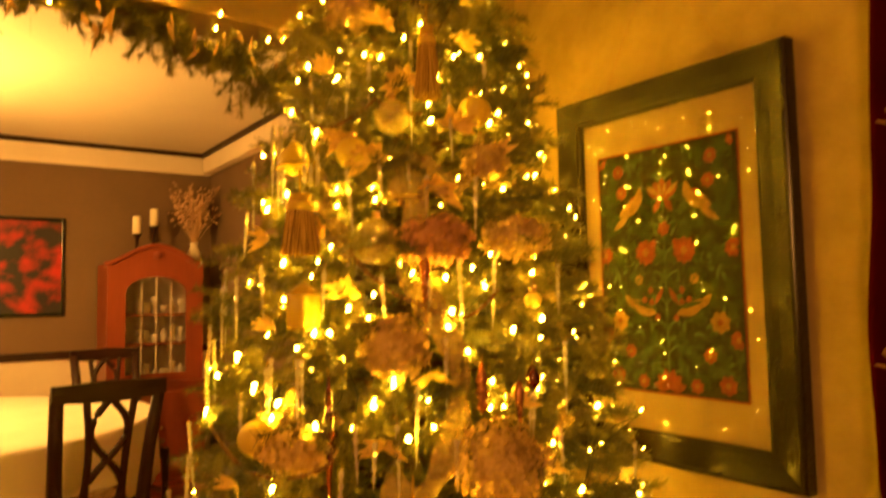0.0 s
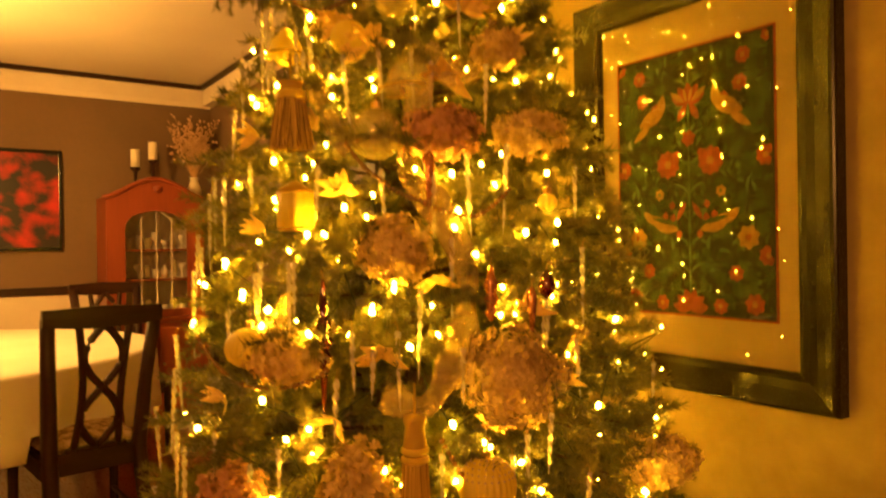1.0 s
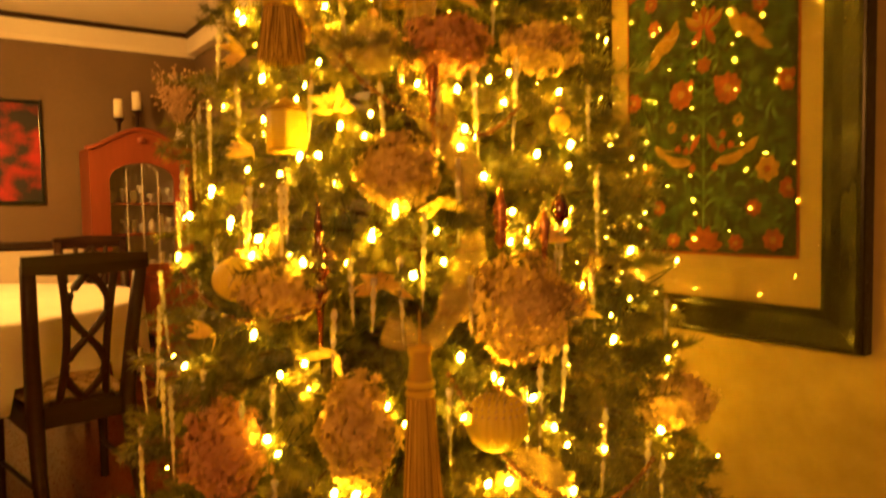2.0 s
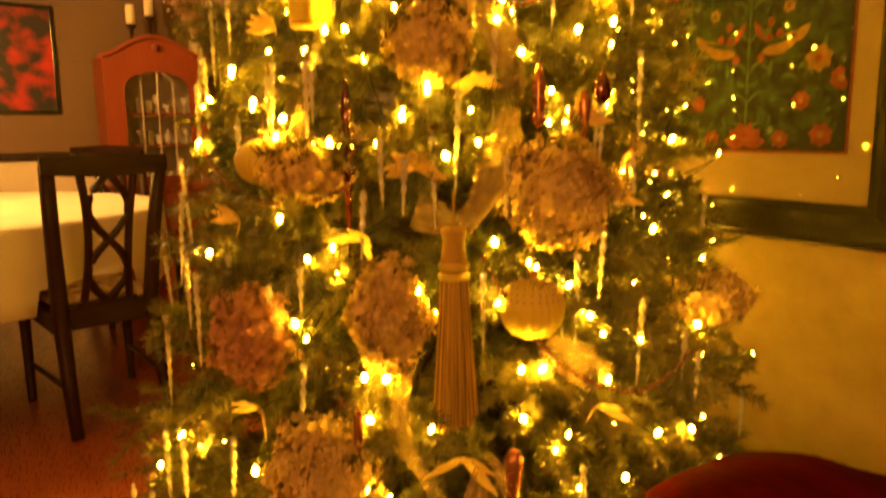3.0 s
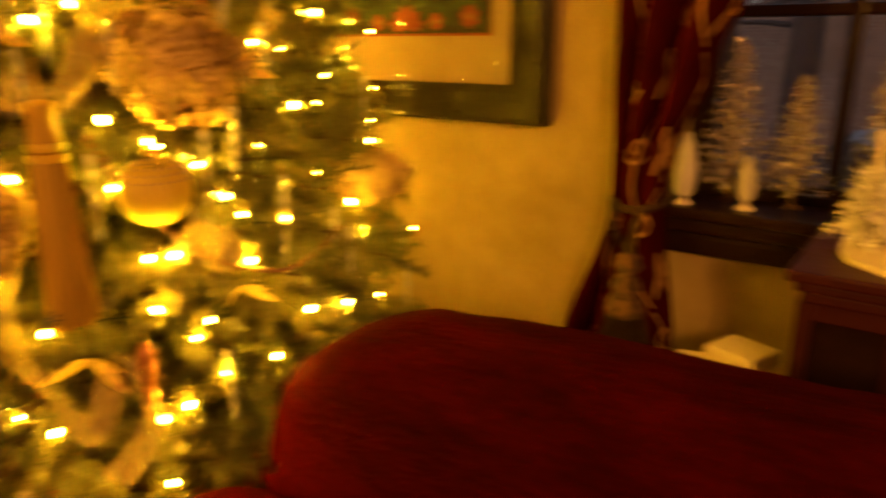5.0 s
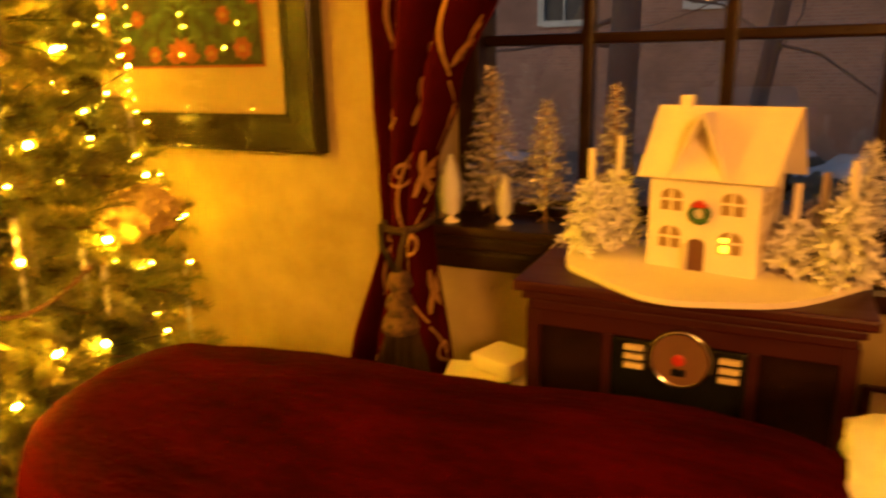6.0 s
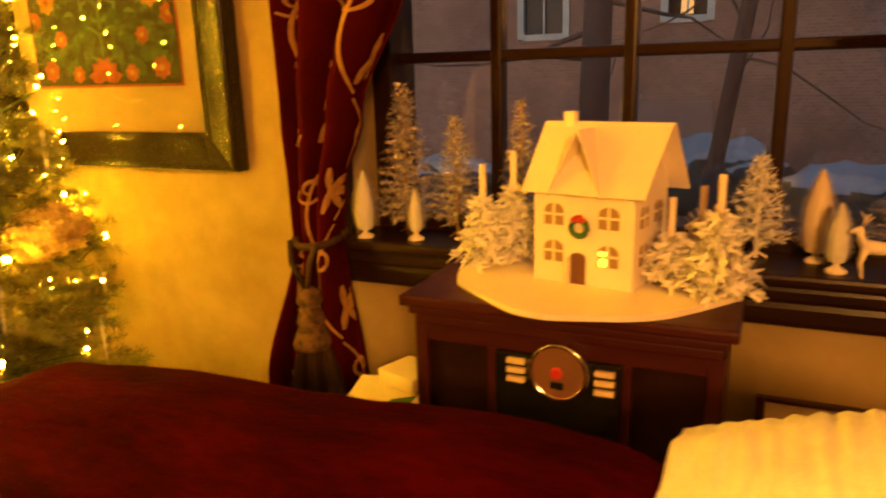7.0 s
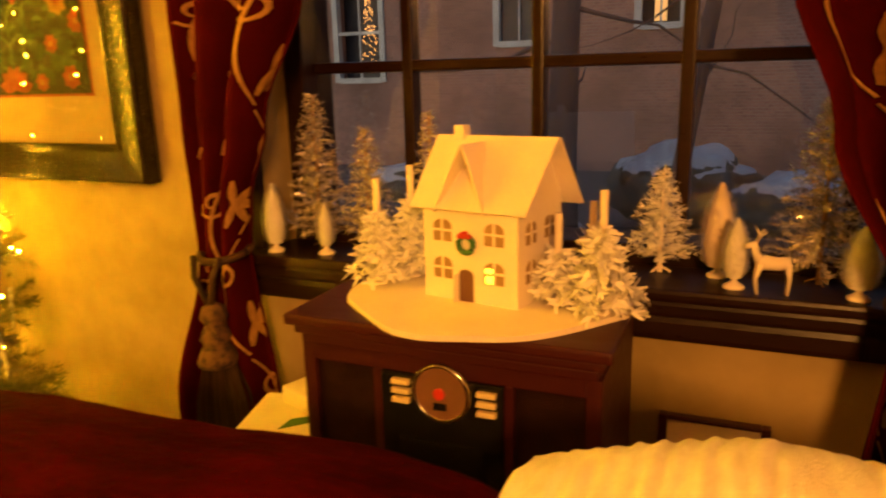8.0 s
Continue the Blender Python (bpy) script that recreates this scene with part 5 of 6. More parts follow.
# ---- on the sill and on the radio ----
def spiky_tree(name, label, m, h, r, material, group, trunk_h, sparse, post=0.0, seed=0, width=0.0012, droop=0.15, trunk_mat="white_card"):
    """A tinsel tree: rings of thin branches, each set with short bristles."""
    rng = np.random.default_rng(seed)
    t = thing(name, label, "ornament tree", m, group)
    part("stem", tube(bmesh.new(), [(0, 0, 0), (0, 0, h * 0.98)], [0.0045, 0.002], 8), MAT[trunk_mat], t)
    foot = bmesh.new()
    if post:
        part("post", tube(bmesh.new(), [(0, 0, h * 0.9), (0, 0, h + post)], 0.0058, 10), MAT["white_card"], t, "bare white post at the top")
        lathe(foot, [(0.014, 0.0), (0.014, 0.003), (0.006, 0.006)], 14)
    else:
        for k in range(3):
            a = 2.1 * k + seed
            tube(foot, [(0, 0, 0.012), (0.02 * math.cos(a), 0.02 * math.sin(a), 0.002)], 0.0022, 6)
    part("foot", foot, MAT[trunk_mat], t)
    verts, faces = [], []
    n = sparse
    for k in range(n):
        s = (k + 0.5) / n
        z = trunk_h + (h - trunk_h) * s
        ln = r * (1 - s) ** 0.85 * rng.uniform(0.82, 1.08) + 0.008
        a = k * 2.39996 + rng.normal(0, 0.1)
        d = np.array([math.cos(a), math.sin(a), 0.25 - droop + rng.normal(0, 0.06)])
        d /= np.linalg.norm(d)
        c = np.cross(d, [0, 0, 1.0])
        c /= np.linalg.norm(c)
        up = np.cross(c, d)
        p0 = np.array([0, 0, z])
        b = len(verts)
        w = width * 1.4
        verts += [p0 - c * w, p0 + c * w, p0 + d * ln]
        faces.append((b, b + 1, b + 2))
        m2 = max(6, int(ln * (330 if post else 520)))
        for q in range(m2):
            e = rng.uniform(0.12, 1.0)
            f = rng.uniform(0, 2 * math.pi)
            out = (c * math.cos(f) + up * math.sin(f)) * 0.9 + d * 0.65
            bl = rng.uniform(0.007, 0.013) * (0.6 + 0.6 * r / 0.08) * (1.5 if post else 1.0)
            base = p0 + d * ln * e
            x = np.cross(out, d)
            x = x / (np.linalg.norm(x) + 1e-9) * width
            b = len(verts)
            verts += [base - x, base + x, base + out * bl + x * 0.4, base + out * bl - x * 0.4]
            faces.append((b, b + 1, b + 2, b + 3))
    ob = mesh_object("tinsel", verts, faces, MAT[material])
    ob.parent = t
    tagged(ob, kind="stuff")
    return t


g1 = "tinsel trees on the sill"
spiky_tree("tinsel_tree", "tall silver tinsel tree on the window sill", pose(0.455, 1.925, SILL_Z), 0.325, 0.075, "silver_tinsel", g1, 0.03, 120, seed=1, trunk_mat="brass")
spiky_tree("tinsel_tree", "silver tinsel tree on the window sill", pose(0.575, 1.925, SILL_Z), 0.255, 0.062, "silver_tinsel", g1, 0.03, 100, seed=2, trunk_mat="brass")
spiky_tree("tinsel_tree", "silver tinsel tree standing close to the glass", pose(0.715, 1.935, SILL_Z), 0.29, 0.050, "silver_tinsel", g1, 0.03, 90, seed=3, trunk_mat="brass")
spiky_tree("tinsel_tree", "pale tinsel tree on the window sill", pose(1.165, 1.93, SILL_Z), 0.185, 0.060, "white_tinsel", g1, 0.025, 80, seed=4)
spiky_tree("tinsel_tree", "tall silver tinsel tree half behind the curtain", pose(1.42, 1.925, SILL_Z), 0.31, 0.085, "silver_tinsel", g1, 0.03, 130, seed=5, trunk_mat="brass")
g2 = "white trees beside the paper house"
BOARD_Z = 0.692
for k, (x, y, h, r, post, st) in enumerate(((0.730, 1.675, 0.125, 0.048, 0.055, 70), (0.765, 1.735, 0.135, 0.050, 0.060, 70), (1.045, 1.655, 0.085, 0.046, 0.055, 60), (1.085, 1.715, 0.10, 0.046, 0.05, 60), (1.115, 1.635, 0.125, 0.060, 0.055, 80))):
    spiky_tree("white_tree", "white bristle tree with a bare post at its top", pose(x, y, BOARD_Z), h, r, "white_tinsel", g2, 0.012, int(st * 0.95), post, seed=20 + k, width=0.0034, droop=0.34)


def brush_tree(x, y, h, r, material, label, seed):
    t = thing("bottle_brush_tree", label, "ornament tree", pose(x, y, SILL_Z), "bottle brush trees on the sill")
    part("base", lathe(bmesh.new(), [(0.017, 0.0), (0.018, 0.004), (0.012, 0.008), (0.006, 0.012), (0.006, 0.020)], 20), MAT["white_card"], t, smooth=True)
    core = [(0.004, 0.016)] + [(r * 0.68 * math.sin(math.pi * min(0.26 + 0.74 * s, 0.985)) ** 0.75, 0.02 + (h - 0.02) * s) for s in (k / 14 for k in range(15))]
    part("core", lathe(bmesh.new(), core, 20), MAT[material], t)
    rng = np.random.default_rng(seed)
    verts, faces = [], []
    for k in range(2600):
        s = rng.uniform(0, 1) ** 1.15
        rr = r * math.sin(math.pi * min(0.26 + 0.74 * s, 0.985)) ** 0.75
        a = rng.uniform(0, 2 * math.pi)
        z = 0.02 + (h - 0.02) * s
        o = np.array([math.cos(a), math.sin(a), 0.25])
        p = np.array([0, 0, z]) + o * rr * 0.64
        c = np.array([-math.sin(a), math.cos(a), 0]) * 0.0009
        tip = p + o * rr * 0.36 * rng.uniform(0.5, 1.15) + o * rng.uniform(0.0005, 0.0045) + rng.normal(0, 0.0014, 3)
        b = len(verts)
        verts += [p - c, p + c, tip]
        faces.append((b, b + 1, b + 2))
    ob = mesh_object("bristles", verts, faces, MAT[material])
    ob.parent = t
    tagged(ob, kind="stuff")


brush_tree(0.387, 1.855, 0.145, 0.029, "white_tinsel", "white bottle brush tree on the dark sill", 1)
brush_tree(0.503, 1.868, 0.106, 0.021, "white_tinsel", "small white bottle brush tree on the dark sill", 2)
brush_tree(1.262, 1.925, 0.165, 0.034, "pink_tinsel", "pale pink bottle brush tree on the dark sill", 3)
brush_tree(1.290, 1.862, 0.118, 0.024, "white_tinsel", "white bottle brush tree on the dark sill", 4)
brush_tree(1.470, 1.850, 0.115, 0.032, "white_tinsel", "white bottle brush tree beside the curtain", 5)


def statuette():
    """A plain standing form with four legs, a neck and two forked horns, in one mesh."""
    bm = bmesh.new()
    tube(bm, [(-0.026, 0, 0.046), (-0.015, 0, 0.052), (0.005, 0, 0.050), (0.024, 0, 0.053)], [0.008, 0.0125, 0.011, 0.010], 12)
    for x, lean in ((-0.021, -0.006), (0.020, 0.003)):
        for y in (-0.006, 0.006):
            tube(bm, [(x, y, 0.050), (x + lean, y, 0.026), (x + lean * 0.4, y, 0.0)], [0.006, 0.0032, 0.0026], 8)
    tube(bm, [(-0.022, 0, 0.053), (-0.030, 0, 0.070), (-0.032, 0, 0.080)], [0.008, 0.006, 0.006], 10)
    tube(bm, [(-0.027, 0, 0.082), (-0.038, 0, 0.079), (-0.046, 0, 0.075)], [0.006, 0.005, 0.003], 10)
    for sy in (-1, 1):
        tube(bm, [(-0.029, 0.002 * sy, 0.084), (-0.024, 0.008 * sy, 0.096), (-0.030, 0.014 * sy, 0.108)], [0.002, 0.0016, 0.001], 6)
        tube(bm, [(-0.026, 0.006 * sy, 0.093), (-0.016, 0.010 * sy, 0.104)], [0.0015, 0.001], 6)
    tube(bm, [(0.028, 0, 0.056), (0.036, 0, 0.058)], [0.004, 0.001], 6)
    ob = part("deer_statuette", bm, MAT["white_card"], smooth=True)
    ob.matrix_basis = pose(1.348, 1.845, SILL_Z, 0, 0, 8)
    return tagged(ob, "small plain white deer statuette on the dark sill", "statuette")


statuette()


def snow_board():
    pts = []
    for k in range(96):
        a = 2 * math.pi * k / 96
        r = 1 + 0.012 * math.sin(3 * a - 0.9)
        x = 0.928 + 0.228 * r * math.cos(a)
        front = 1.465 + 3.1 * (x - 0.915) ** 2 + 0.006 * math.sin((x - 0.915) * 34)
        pts.append((x, max(front, 1.66 + 0.20 * math.sin(a)) if math.sin(a) < 0 else 1.66 + 0.145 * math.sin(a) ** 0.6))
    ob = part("snow_board", extrude_outline(bmesh.new(), pts, 0.6835, BOARD_Z), MAT["white_card"])
    return tagged(ob, "white wavy-edged board lying on the radio top", "board")


snow_board()


def paper_house():
    h = thing("paper_house", "white card toy house with a steep roof and lit window", "toy house", pose(0.9155, 1.620, BOARD_Z, 0, 0, -11) @ Matrix.Diagonal((1.045, 1.045, 1.03, 1)))
    W, D, H, R = 0.080, 0.142, 0.152, 0.240
    bm = bmesh.new()
    pts = [(0.0, 0.0), (D, 0.0), (D, H), (D / 2, R), (0.0, H)]
    lo = [bm.verts.new((-W, y, z)) for y, z in pts]
    hi = [bm.verts.new((W, y, z)) for y, z in pts]
    bm.faces.new(lo), bm.faces.new(hi[::-1])
    for i in range(5):
        k = (i + 1) % 5
        bm.faces.new((lo[i], hi[i], hi[k], lo[k]))
    part("wall", bm, MAT["white_card"], h)

    def slab(name, a, b, x0, x1, th=0.0028, parent=h, x2=None):
        """A roof board between two lines of (y, z)."""
        bm = bmesh.new()
        d = Vector((0, b[0] - a[0], b[1] - a[1])).normalized()
        nrm = Vector((0, -d.z, d.y)) * th
        if nrm.z < 0:
            nrm = -nrm
        q = [Vector((x, p[0], p[1])) for p, far in ((a, x1), (b, x2 or x1)) for x in (x0, far)]
        vs = [bm.verts.new(v) for v in (q[0], q[1], q[3], q[2])] + [bm.verts.new(v + nrm) for v in (q[0], q[1], q[3], q[2])]
        for f in ((0, 1, 2, 3), (4, 5, 6, 7), (0, 1, 5, 4), (1, 2, 6, 5), (2, 3, 7, 6), (3, 0, 4, 7)):
            bm.faces.new([vs[i] for i in f])
        return part(name, bm, MAT["white_card"], parent)

    slope = (R - H) / (D / 2)
    slab("roof", (-0.011, H - 0.011 * slope + 0.001), (D / 2, R + 0.001), -W - 0.016, W + 0.018, x2=W + 0.028)
    slab("roof", (D + 0.016, H - 0.016 * slope + 0.001), (D / 2, R + 0.001), -W - 0.014, W + 0.030)
    # an open front gable of two leaning boards
    gx, gw, gz0, gz1 = -0.010, 0.036, H - 0.012, H + 0.078
    yb = (gz1 - H) / slope
    for sx in (-1, 1):
        bm = bmesh.new()
        a, b = Vector((gx + sx * (gw + 0.006), -0.013, gz0 - 0.004)), Vector((gx, -0.004, gz1 + 0.004))
        c, d = Vector((gx, yb + 0.002, gz1 + 0.004)), Vector((gx + sx * (gw + 0.007), -0.002, gz0 - 0.004))
        n = (b - a).cross(d - a).normalized() * 0.0026 * (1 if (b - a).cross(d - a).z > 0 else -1)
        vs = [bm.verts.new(v) for v in (a, b, c, d)] + [bm.verts.new(v + n) for v in (a, b, c, d)]
        for q in ((0, 1, 2, 3), (4, 5, 6, 7), (0, 1, 5, 4), (1, 2, 6, 5), (2, 3, 7, 6), (3, 0, 4, 7)):
            bm.faces.new([vs[i] for i in q])
        part("gable_board", bm, MAT["white_card"], h)
    part("chimney", boxes((-0.062, -0.045, D / 2 - 0.009, D / 2 + 0.009, R - 0.02, R + 0.018)), MAT["white_card"], h)

    def arched(x, z, w, ht, m, name, material, label="", bars=True):
        pts = [(-w / 2, 0), (w / 2, 0)] + [(w / 2 * math.cos(a), ht - w * 0.35 + w * 0.35 * math.sin(a)) for a in (math.pi * q / 10 for q in range(11))]
        turn = m @ Matrix.Translation((x, 0, z)) @ Matrix.Rotation(radians(90), 4, "X")
        win = part(name, extrude_outline(bmesh.new(), pts, 0.0, 0.0006, turn), MAT[material], h, label)
        if bars:
            bm = bmesh.new()
            box(bm, -0.0017, 0.0017, 0, ht, 0.0004, 0.0018, 0, turn)
            box(bm, -w / 2, w / 2, ht * 0.46, ht * 0.46 + 0.0032, 0.0004, 0.0018, 0, turn)
            part("mullion", bm, MAT["white_card"], win)
        return win

    front, side = Matrix(), Matrix.Translation((W, 0, 0)) @ Matrix.Rotation(radians(90), 4, "Z")
    for x in (-0.046, 0.042):
        arched(x, 0.090, 0.032, 0.034, front, "window", "hole_shade")
    arched(-0.046, 0.032, 0.032, 0.034, front, "window", "hole_shade")
    lit = arched(0.042, 0.032, 0.032, 0.034, front, "window", "hole_shade")
    part("lamp", boxes((0.028, 0.040, -0.0022, -0.0009, 0.050, 0.056), (0.029, 0.040, -0.0022, -0.0009, 0.034, 0.045), bevel=0.002), MAT["lit"], lit, "small warm light in the window")
    # the doorway is a flat plate too; its dark colour paints the shade inside
    doorway = arched(-0.006, 0.0, 0.026, 0.050, front, "doorway", "dial", "flat plate coloured as the shade inside an open doorway", False)
    part("door_leaf", boxes((-0.019, -0.0172, -0.016, -0.001, 0.001, 0.044)), MAT["white_card"], doorway, "white door leaf standing ajar")
    for y in (0.040, 0.100):
        for z in (0.090, 0.032):
            arched(y, z, 0.032, 0.034, side, "window", "hole_shade")
    bm = bmesh.new()
    tube(bm, [(-0.002 + 0.0125 * math.cos(a), -0.006, 0.090 + 0.0125 * math.sin(a)) for a in (2 * math.pi * q / 20 for q in range(21))], 0.0045, 8)
    wreath = part("wreath", bm, MAT["green"], h, "small green wreath")
    bm = bmesh.new()
    for a in (0.3, 1.2, 2.0, 2.9):
        tube(bm, [(-0.002, -0.009, 0.101), (-0.002 + 0.011 * math.cos(a), -0.011, 0.101 + 0.009 * math.sin(a))], [0.002, 0.0038], 6)
    part("bow", bm, MAT["red"], wreath, "red bow")


MAT["lit"] = glow("window_light", (1.0, 0.60, 0.03), 2.4)
paper_house()

# things on the floor by the window
box_white = thing("white_box", "white gift box with a green leaf mark", "box", pose(0.545, 1.64, 0, 0, 0, 14))
part("body", boxes((-0.075, 0.075, -0.085, 0.085, 0.0, 0.405), bevel=0.004), MAT["white_card"], box_white)
part("lid", boxes((-0.079, 0.079, -0.089, 0.089, 0.4055, 0.43), bevel=0.004), MAT["white_card"], box_white)
part("mark", extrude_outline(bmesh.new(), [(0.0, -0.06), (0.05, -0.03), (0.055, 0.0), (0.01, -0.02)], 0.4303, 0.4312), MAT["green"], box_white, "green leaf mark")
parcel = thing("parcel", "small cream parcel lying on the box", "box", pose(0.565, 1.70, 0.4315, 0, 0, -20))
part("wrap", boxes((-0.05, 0.05, -0.045, 0.045, 0.0, 0.035), bevel=0.008), MAT["cream"], parcel)
leaning = thing("leaning_frame", "small brown wooden frame with cream paper leaning at the wall", "picture frame", pose(1.275, 1.79, 0.0, -4))
part("frame", boxes((-0.09, -0.075, 0, 0.02, 0, 0.455), (0.075, 0.09, 0, 0.02, 0, 0.455), (-0.075, 0.075, 0, 0.02, 0.447, 0.455), (-0.075, 0.075, 0, 0.02, 0, 0.02), bevel=0.003), MAT["radio"], leaning)
part("paper", boxes((-0.075, 0.075, 0.008, 0.018, 0.02, 0.447)), MAT["cream"], leaning)


# ---- dining room ----
def dining_chair():
    c = thing("dining_chair", "dark wooden dining chair with interlaced splat and patterned seat", "chair", pose(-2.112, 0.673, 0, 0, 0, 98), "chairs round the dining table")
    # local: x across, y forward from the back, z up
    for sx in (-1, 1):
        x = sx * 0.172
        part("back_leg", tube(bmesh.new(), [(x * 0.98, -0.11, 0.0), (x * 0.95, -0.035, 0.20), (x * 0.93, 0.012, 0.44), (x, -0.035, 0.70), (x * 1.09, -0.105, 0.965)], [0.022, 0.026, 0.031, 0.027, 0.025], 8), MAT["darkwood"], c, smooth=True)
        part("front_leg", tube(bmesh.new(), [(sx * 0.195, 0.43, 0.0), (sx * 0.195, 0.43, 0.42)], [0.017, 0.022], 8), MAT["darkwood"], c)
        part("side_rail", boxes((sx * 0.175 - 0.012, sx * 0.175 + 0.012, 0.03, 0.42, 0.36, 0.43), bevel=0.004), MAT["darkwood"], c)
        part("stretcher", tube(bmesh.new(), [(sx * 0.165, -0.01, 0.16), (sx * 0.19, 0.43, 0.16)], 0.010, 8), MAT["darkwood"], c)
    part("front_rail", boxes((-0.18, 0.18, 0.415, 0.44, 0.36, 0.43), bevel=0.004), MAT["darkwood"], c)
    part("rear_rail", boxes((-0.15, 0.15, -0.002, 0.024, 0.37, 0.45), bevel=0.004), MAT["darkwood"], c)
    rail = bmesh.new()
    n = 24
    rows = []
    for k in range(n + 1):
        s = k / n * 2 - 1
        x = s * 0.208
        y = -0.112 - 0.018 * (1 - s * s)
        z1 = 1.0 + 0.004 * math.cos(s * 3.1)
        z0 = 0.925 + 0.012 * s * s
        rows.append([(x, y - 0.011, z0), (x, y - 0.014, (z0 + z1) / 2), (x, y - 0.010, z1), (x, y + 0.012, z1), (x, y + 0.014, (z0 + z1) / 2), (x, y + 0.011, z0), (x, y - 0.011, z0)])
    vs = [[rail.verts.new(p) for p in r[:-1]] for r in rows]
    for a, b in zip(vs, vs[1:]):
        for q in range(6):
            rail.faces.new((a[q], a[(q + 1) % 6], b[(q + 1) % 6], b[q]))
    rail.faces.new(vs[0]), rail.faces.new(vs[-1][::-1])
    part("top_rail", rail, MAT["darkwood"], c)

    def strand(fx):
        pts = []
        for k in range(25):
            s = k / 24
            pts.append((fx(s), -0.116 + 0.124 * s - 0.020 * math.sin(math.pi * s), 0.935 - 0.475 * s))
        return tube(bmesh.new(), pts, 0.0175, 8, 0.8)

    for sx in (-1, 1):
        part("splat_strand", strand(lambda s: sx * (0.088 - 0.016 * math.sin(s * math.pi) - 0.008 * s)), MAT["darkwood"], c, smooth=True)
        part("splat_strand", strand(lambda s: sx * 0.068 * math.sin(2 * math.pi * s)), MAT["darkwood"], c, smooth=True)
    part("splat_shoe", boxes((-0.11, 0.11, -0.006, 0.026, 0.45, 0.468), bevel=0.006), MAT["darkwood"], c)
    seat = bmesh.new()
    rows = []
    for j in range(15):
        v = j / 14
        row = []
        for i in range(17):
            u = i / 16
            x = (u - 0.5) * (0.31 + 0.06 * v)
            row.append((x, 0.03 + 0.40 * v, 0.448 + 0.055 * (math.sin(math.pi * u) * math.sin(math.pi * v)) ** 0.5))
        rows.append(row)
    sheet(seat, rows, -0.02)
    part("seat", seat, MAT["seat"], c, "woven brown and cream seat pad", True)
    return c


chair = dining_chair()
far_chair = copy_thing(chair, pose(-3.945, 1.026, 0, 0, 0, -84))

TX, TY, RX, RY = -3.13, -0.04, 1.02, 1.12
table = thing("dining_table", "large oval pedestal dining table hidden under a white cloth", "table", pose(TX, TY, 0))
bm = bmesh.new()
top_pts = [((RX - 0.01) * math.cos(a), (RY - 0.01) * math.sin(a)) for a in (2 * math.pi * k / 64 for k in range(64))]
extrude_outline(bm, top_pts, 0.715, 0.745)
part("tabletop", bm, MAT["darkwood"], table)
part("pedestal", lathe(bmesh.new(), [(0.07, 0.10), (0.09, 0.2), (0.05, 0.4), (0.08, 0.6), (0.14, 0.714)], 20), MAT["darkwood"], table, smooth=True)
for k in range(4):
    a = math.pi / 4 + k * math.pi / 2
    part("foot", tube(bmesh.new(), [(0.05 * math.cos(a), 0.05 * math.sin(a), 0.16), (0.25 * math.cos(a), 0.25 * math.sin(a), 0.09), (0.42 * math.cos(a), 0.42 * math.sin(a), 0.025)], [0.035, 0.03, 0.024], 8), MAT["darkwood"], table, smooth=True)

rows = []
n = 320
seats = [ob.matrix_basis.inverted() for ob in (chair, far_chair)]
for j, (k, z) in enumerate(((0.02, 0.748), (0.5, 0.748), (0.9, 0.748), (0.985, 0.7475), (1.005, 0.742), (1.012, 0.73), (1.013, 0.68), (1.014, 0.62), (1.016, 0.56), (1.018, 0.49), (1.02, 0.42))):
    row = []
    drop_f = max(0.0, (0.745 - z) / 0.5) * 0.40
    for i in range(n + 1):
        a = 2 * math.pi * (i % n) / n
        fold = 1 + drop_f * (0.030 * math.sin(a * 19) + 0.018 * math.sin(a * 31 + 1.3))
        q = Vector((TX + RX * k * fold * math.cos(a), TY + RY * k * fold * math.sin(a), z))
        for m in seats:  # the cloth rests on the seats that are pushed under it
            p = m @ q
            if abs(p.x) < 0.215 and 0.0 < p.y < 0.46:
                q.z = max(q.z, 0.512)
        row.append(q)
    rows.append(row)
tagged(part("tablecloth", sheet(bmesh.new(), rows, 0.002), MAT["cloth"], smooth=True), "white linen tablecloth hanging in folds over the table", "tablecloth")


def chandelier():
    c = thing("chandelier", "brass chandelier with small lit glass shades over the table", "chandelier", pose(-3.0, -0.12, 0))
    part("rod", tube(bmesh.new(), [(0, 0, 2.10), (0, 0, CEIL - 0.02)], 0.008, 10), MAT["brass"], c)
    part("canopy", lathe(bmesh.new(), [(0.06, CEIL - 0.03), (0.05, CEIL - 0.012), (0.02, CEIL - 0.001)], 20), MAT["brass"], c, smooth=True)
    part("hub", lathe(bmesh.new(), [(0.01, 2.00), (0.03, 2.03), (0.045, 2.06), (0.02, 2.09), (0.012, 2.11)], 18), MAT["brass"], c, smooth=True)
    for k in range(5):
        a = math.pi / 2 + k * 2 * math.pi / 5
        d = Vector((math.cos(a), math.sin(a), 0))
        part("arm", tube(bmesh.new(), [d * 0.02 + Vector((0, 0, 2.05)), d * 0.18 + Vector((0, 0, 1.98)), d * 0.34 + Vector((0, 0, 1.84)), d * 0.42 + Vector((0, 0, 1.86))], 0.007, 8), MAT["brass"], c, smooth=True)
        part("shade", lathe(bmesh.new(), [(0.018, 1.868), (0.036, 1.89), (0.046, 1.93), (0.052, 1.985)], 20, tuple(d * 0.42)), MAT["lit_shade"], c, "glowing cream glass shade", True)


MAT["lit_shade"] = glow("lit_shade", (1.0, 0.62, 0.25), 7)
chandelier()


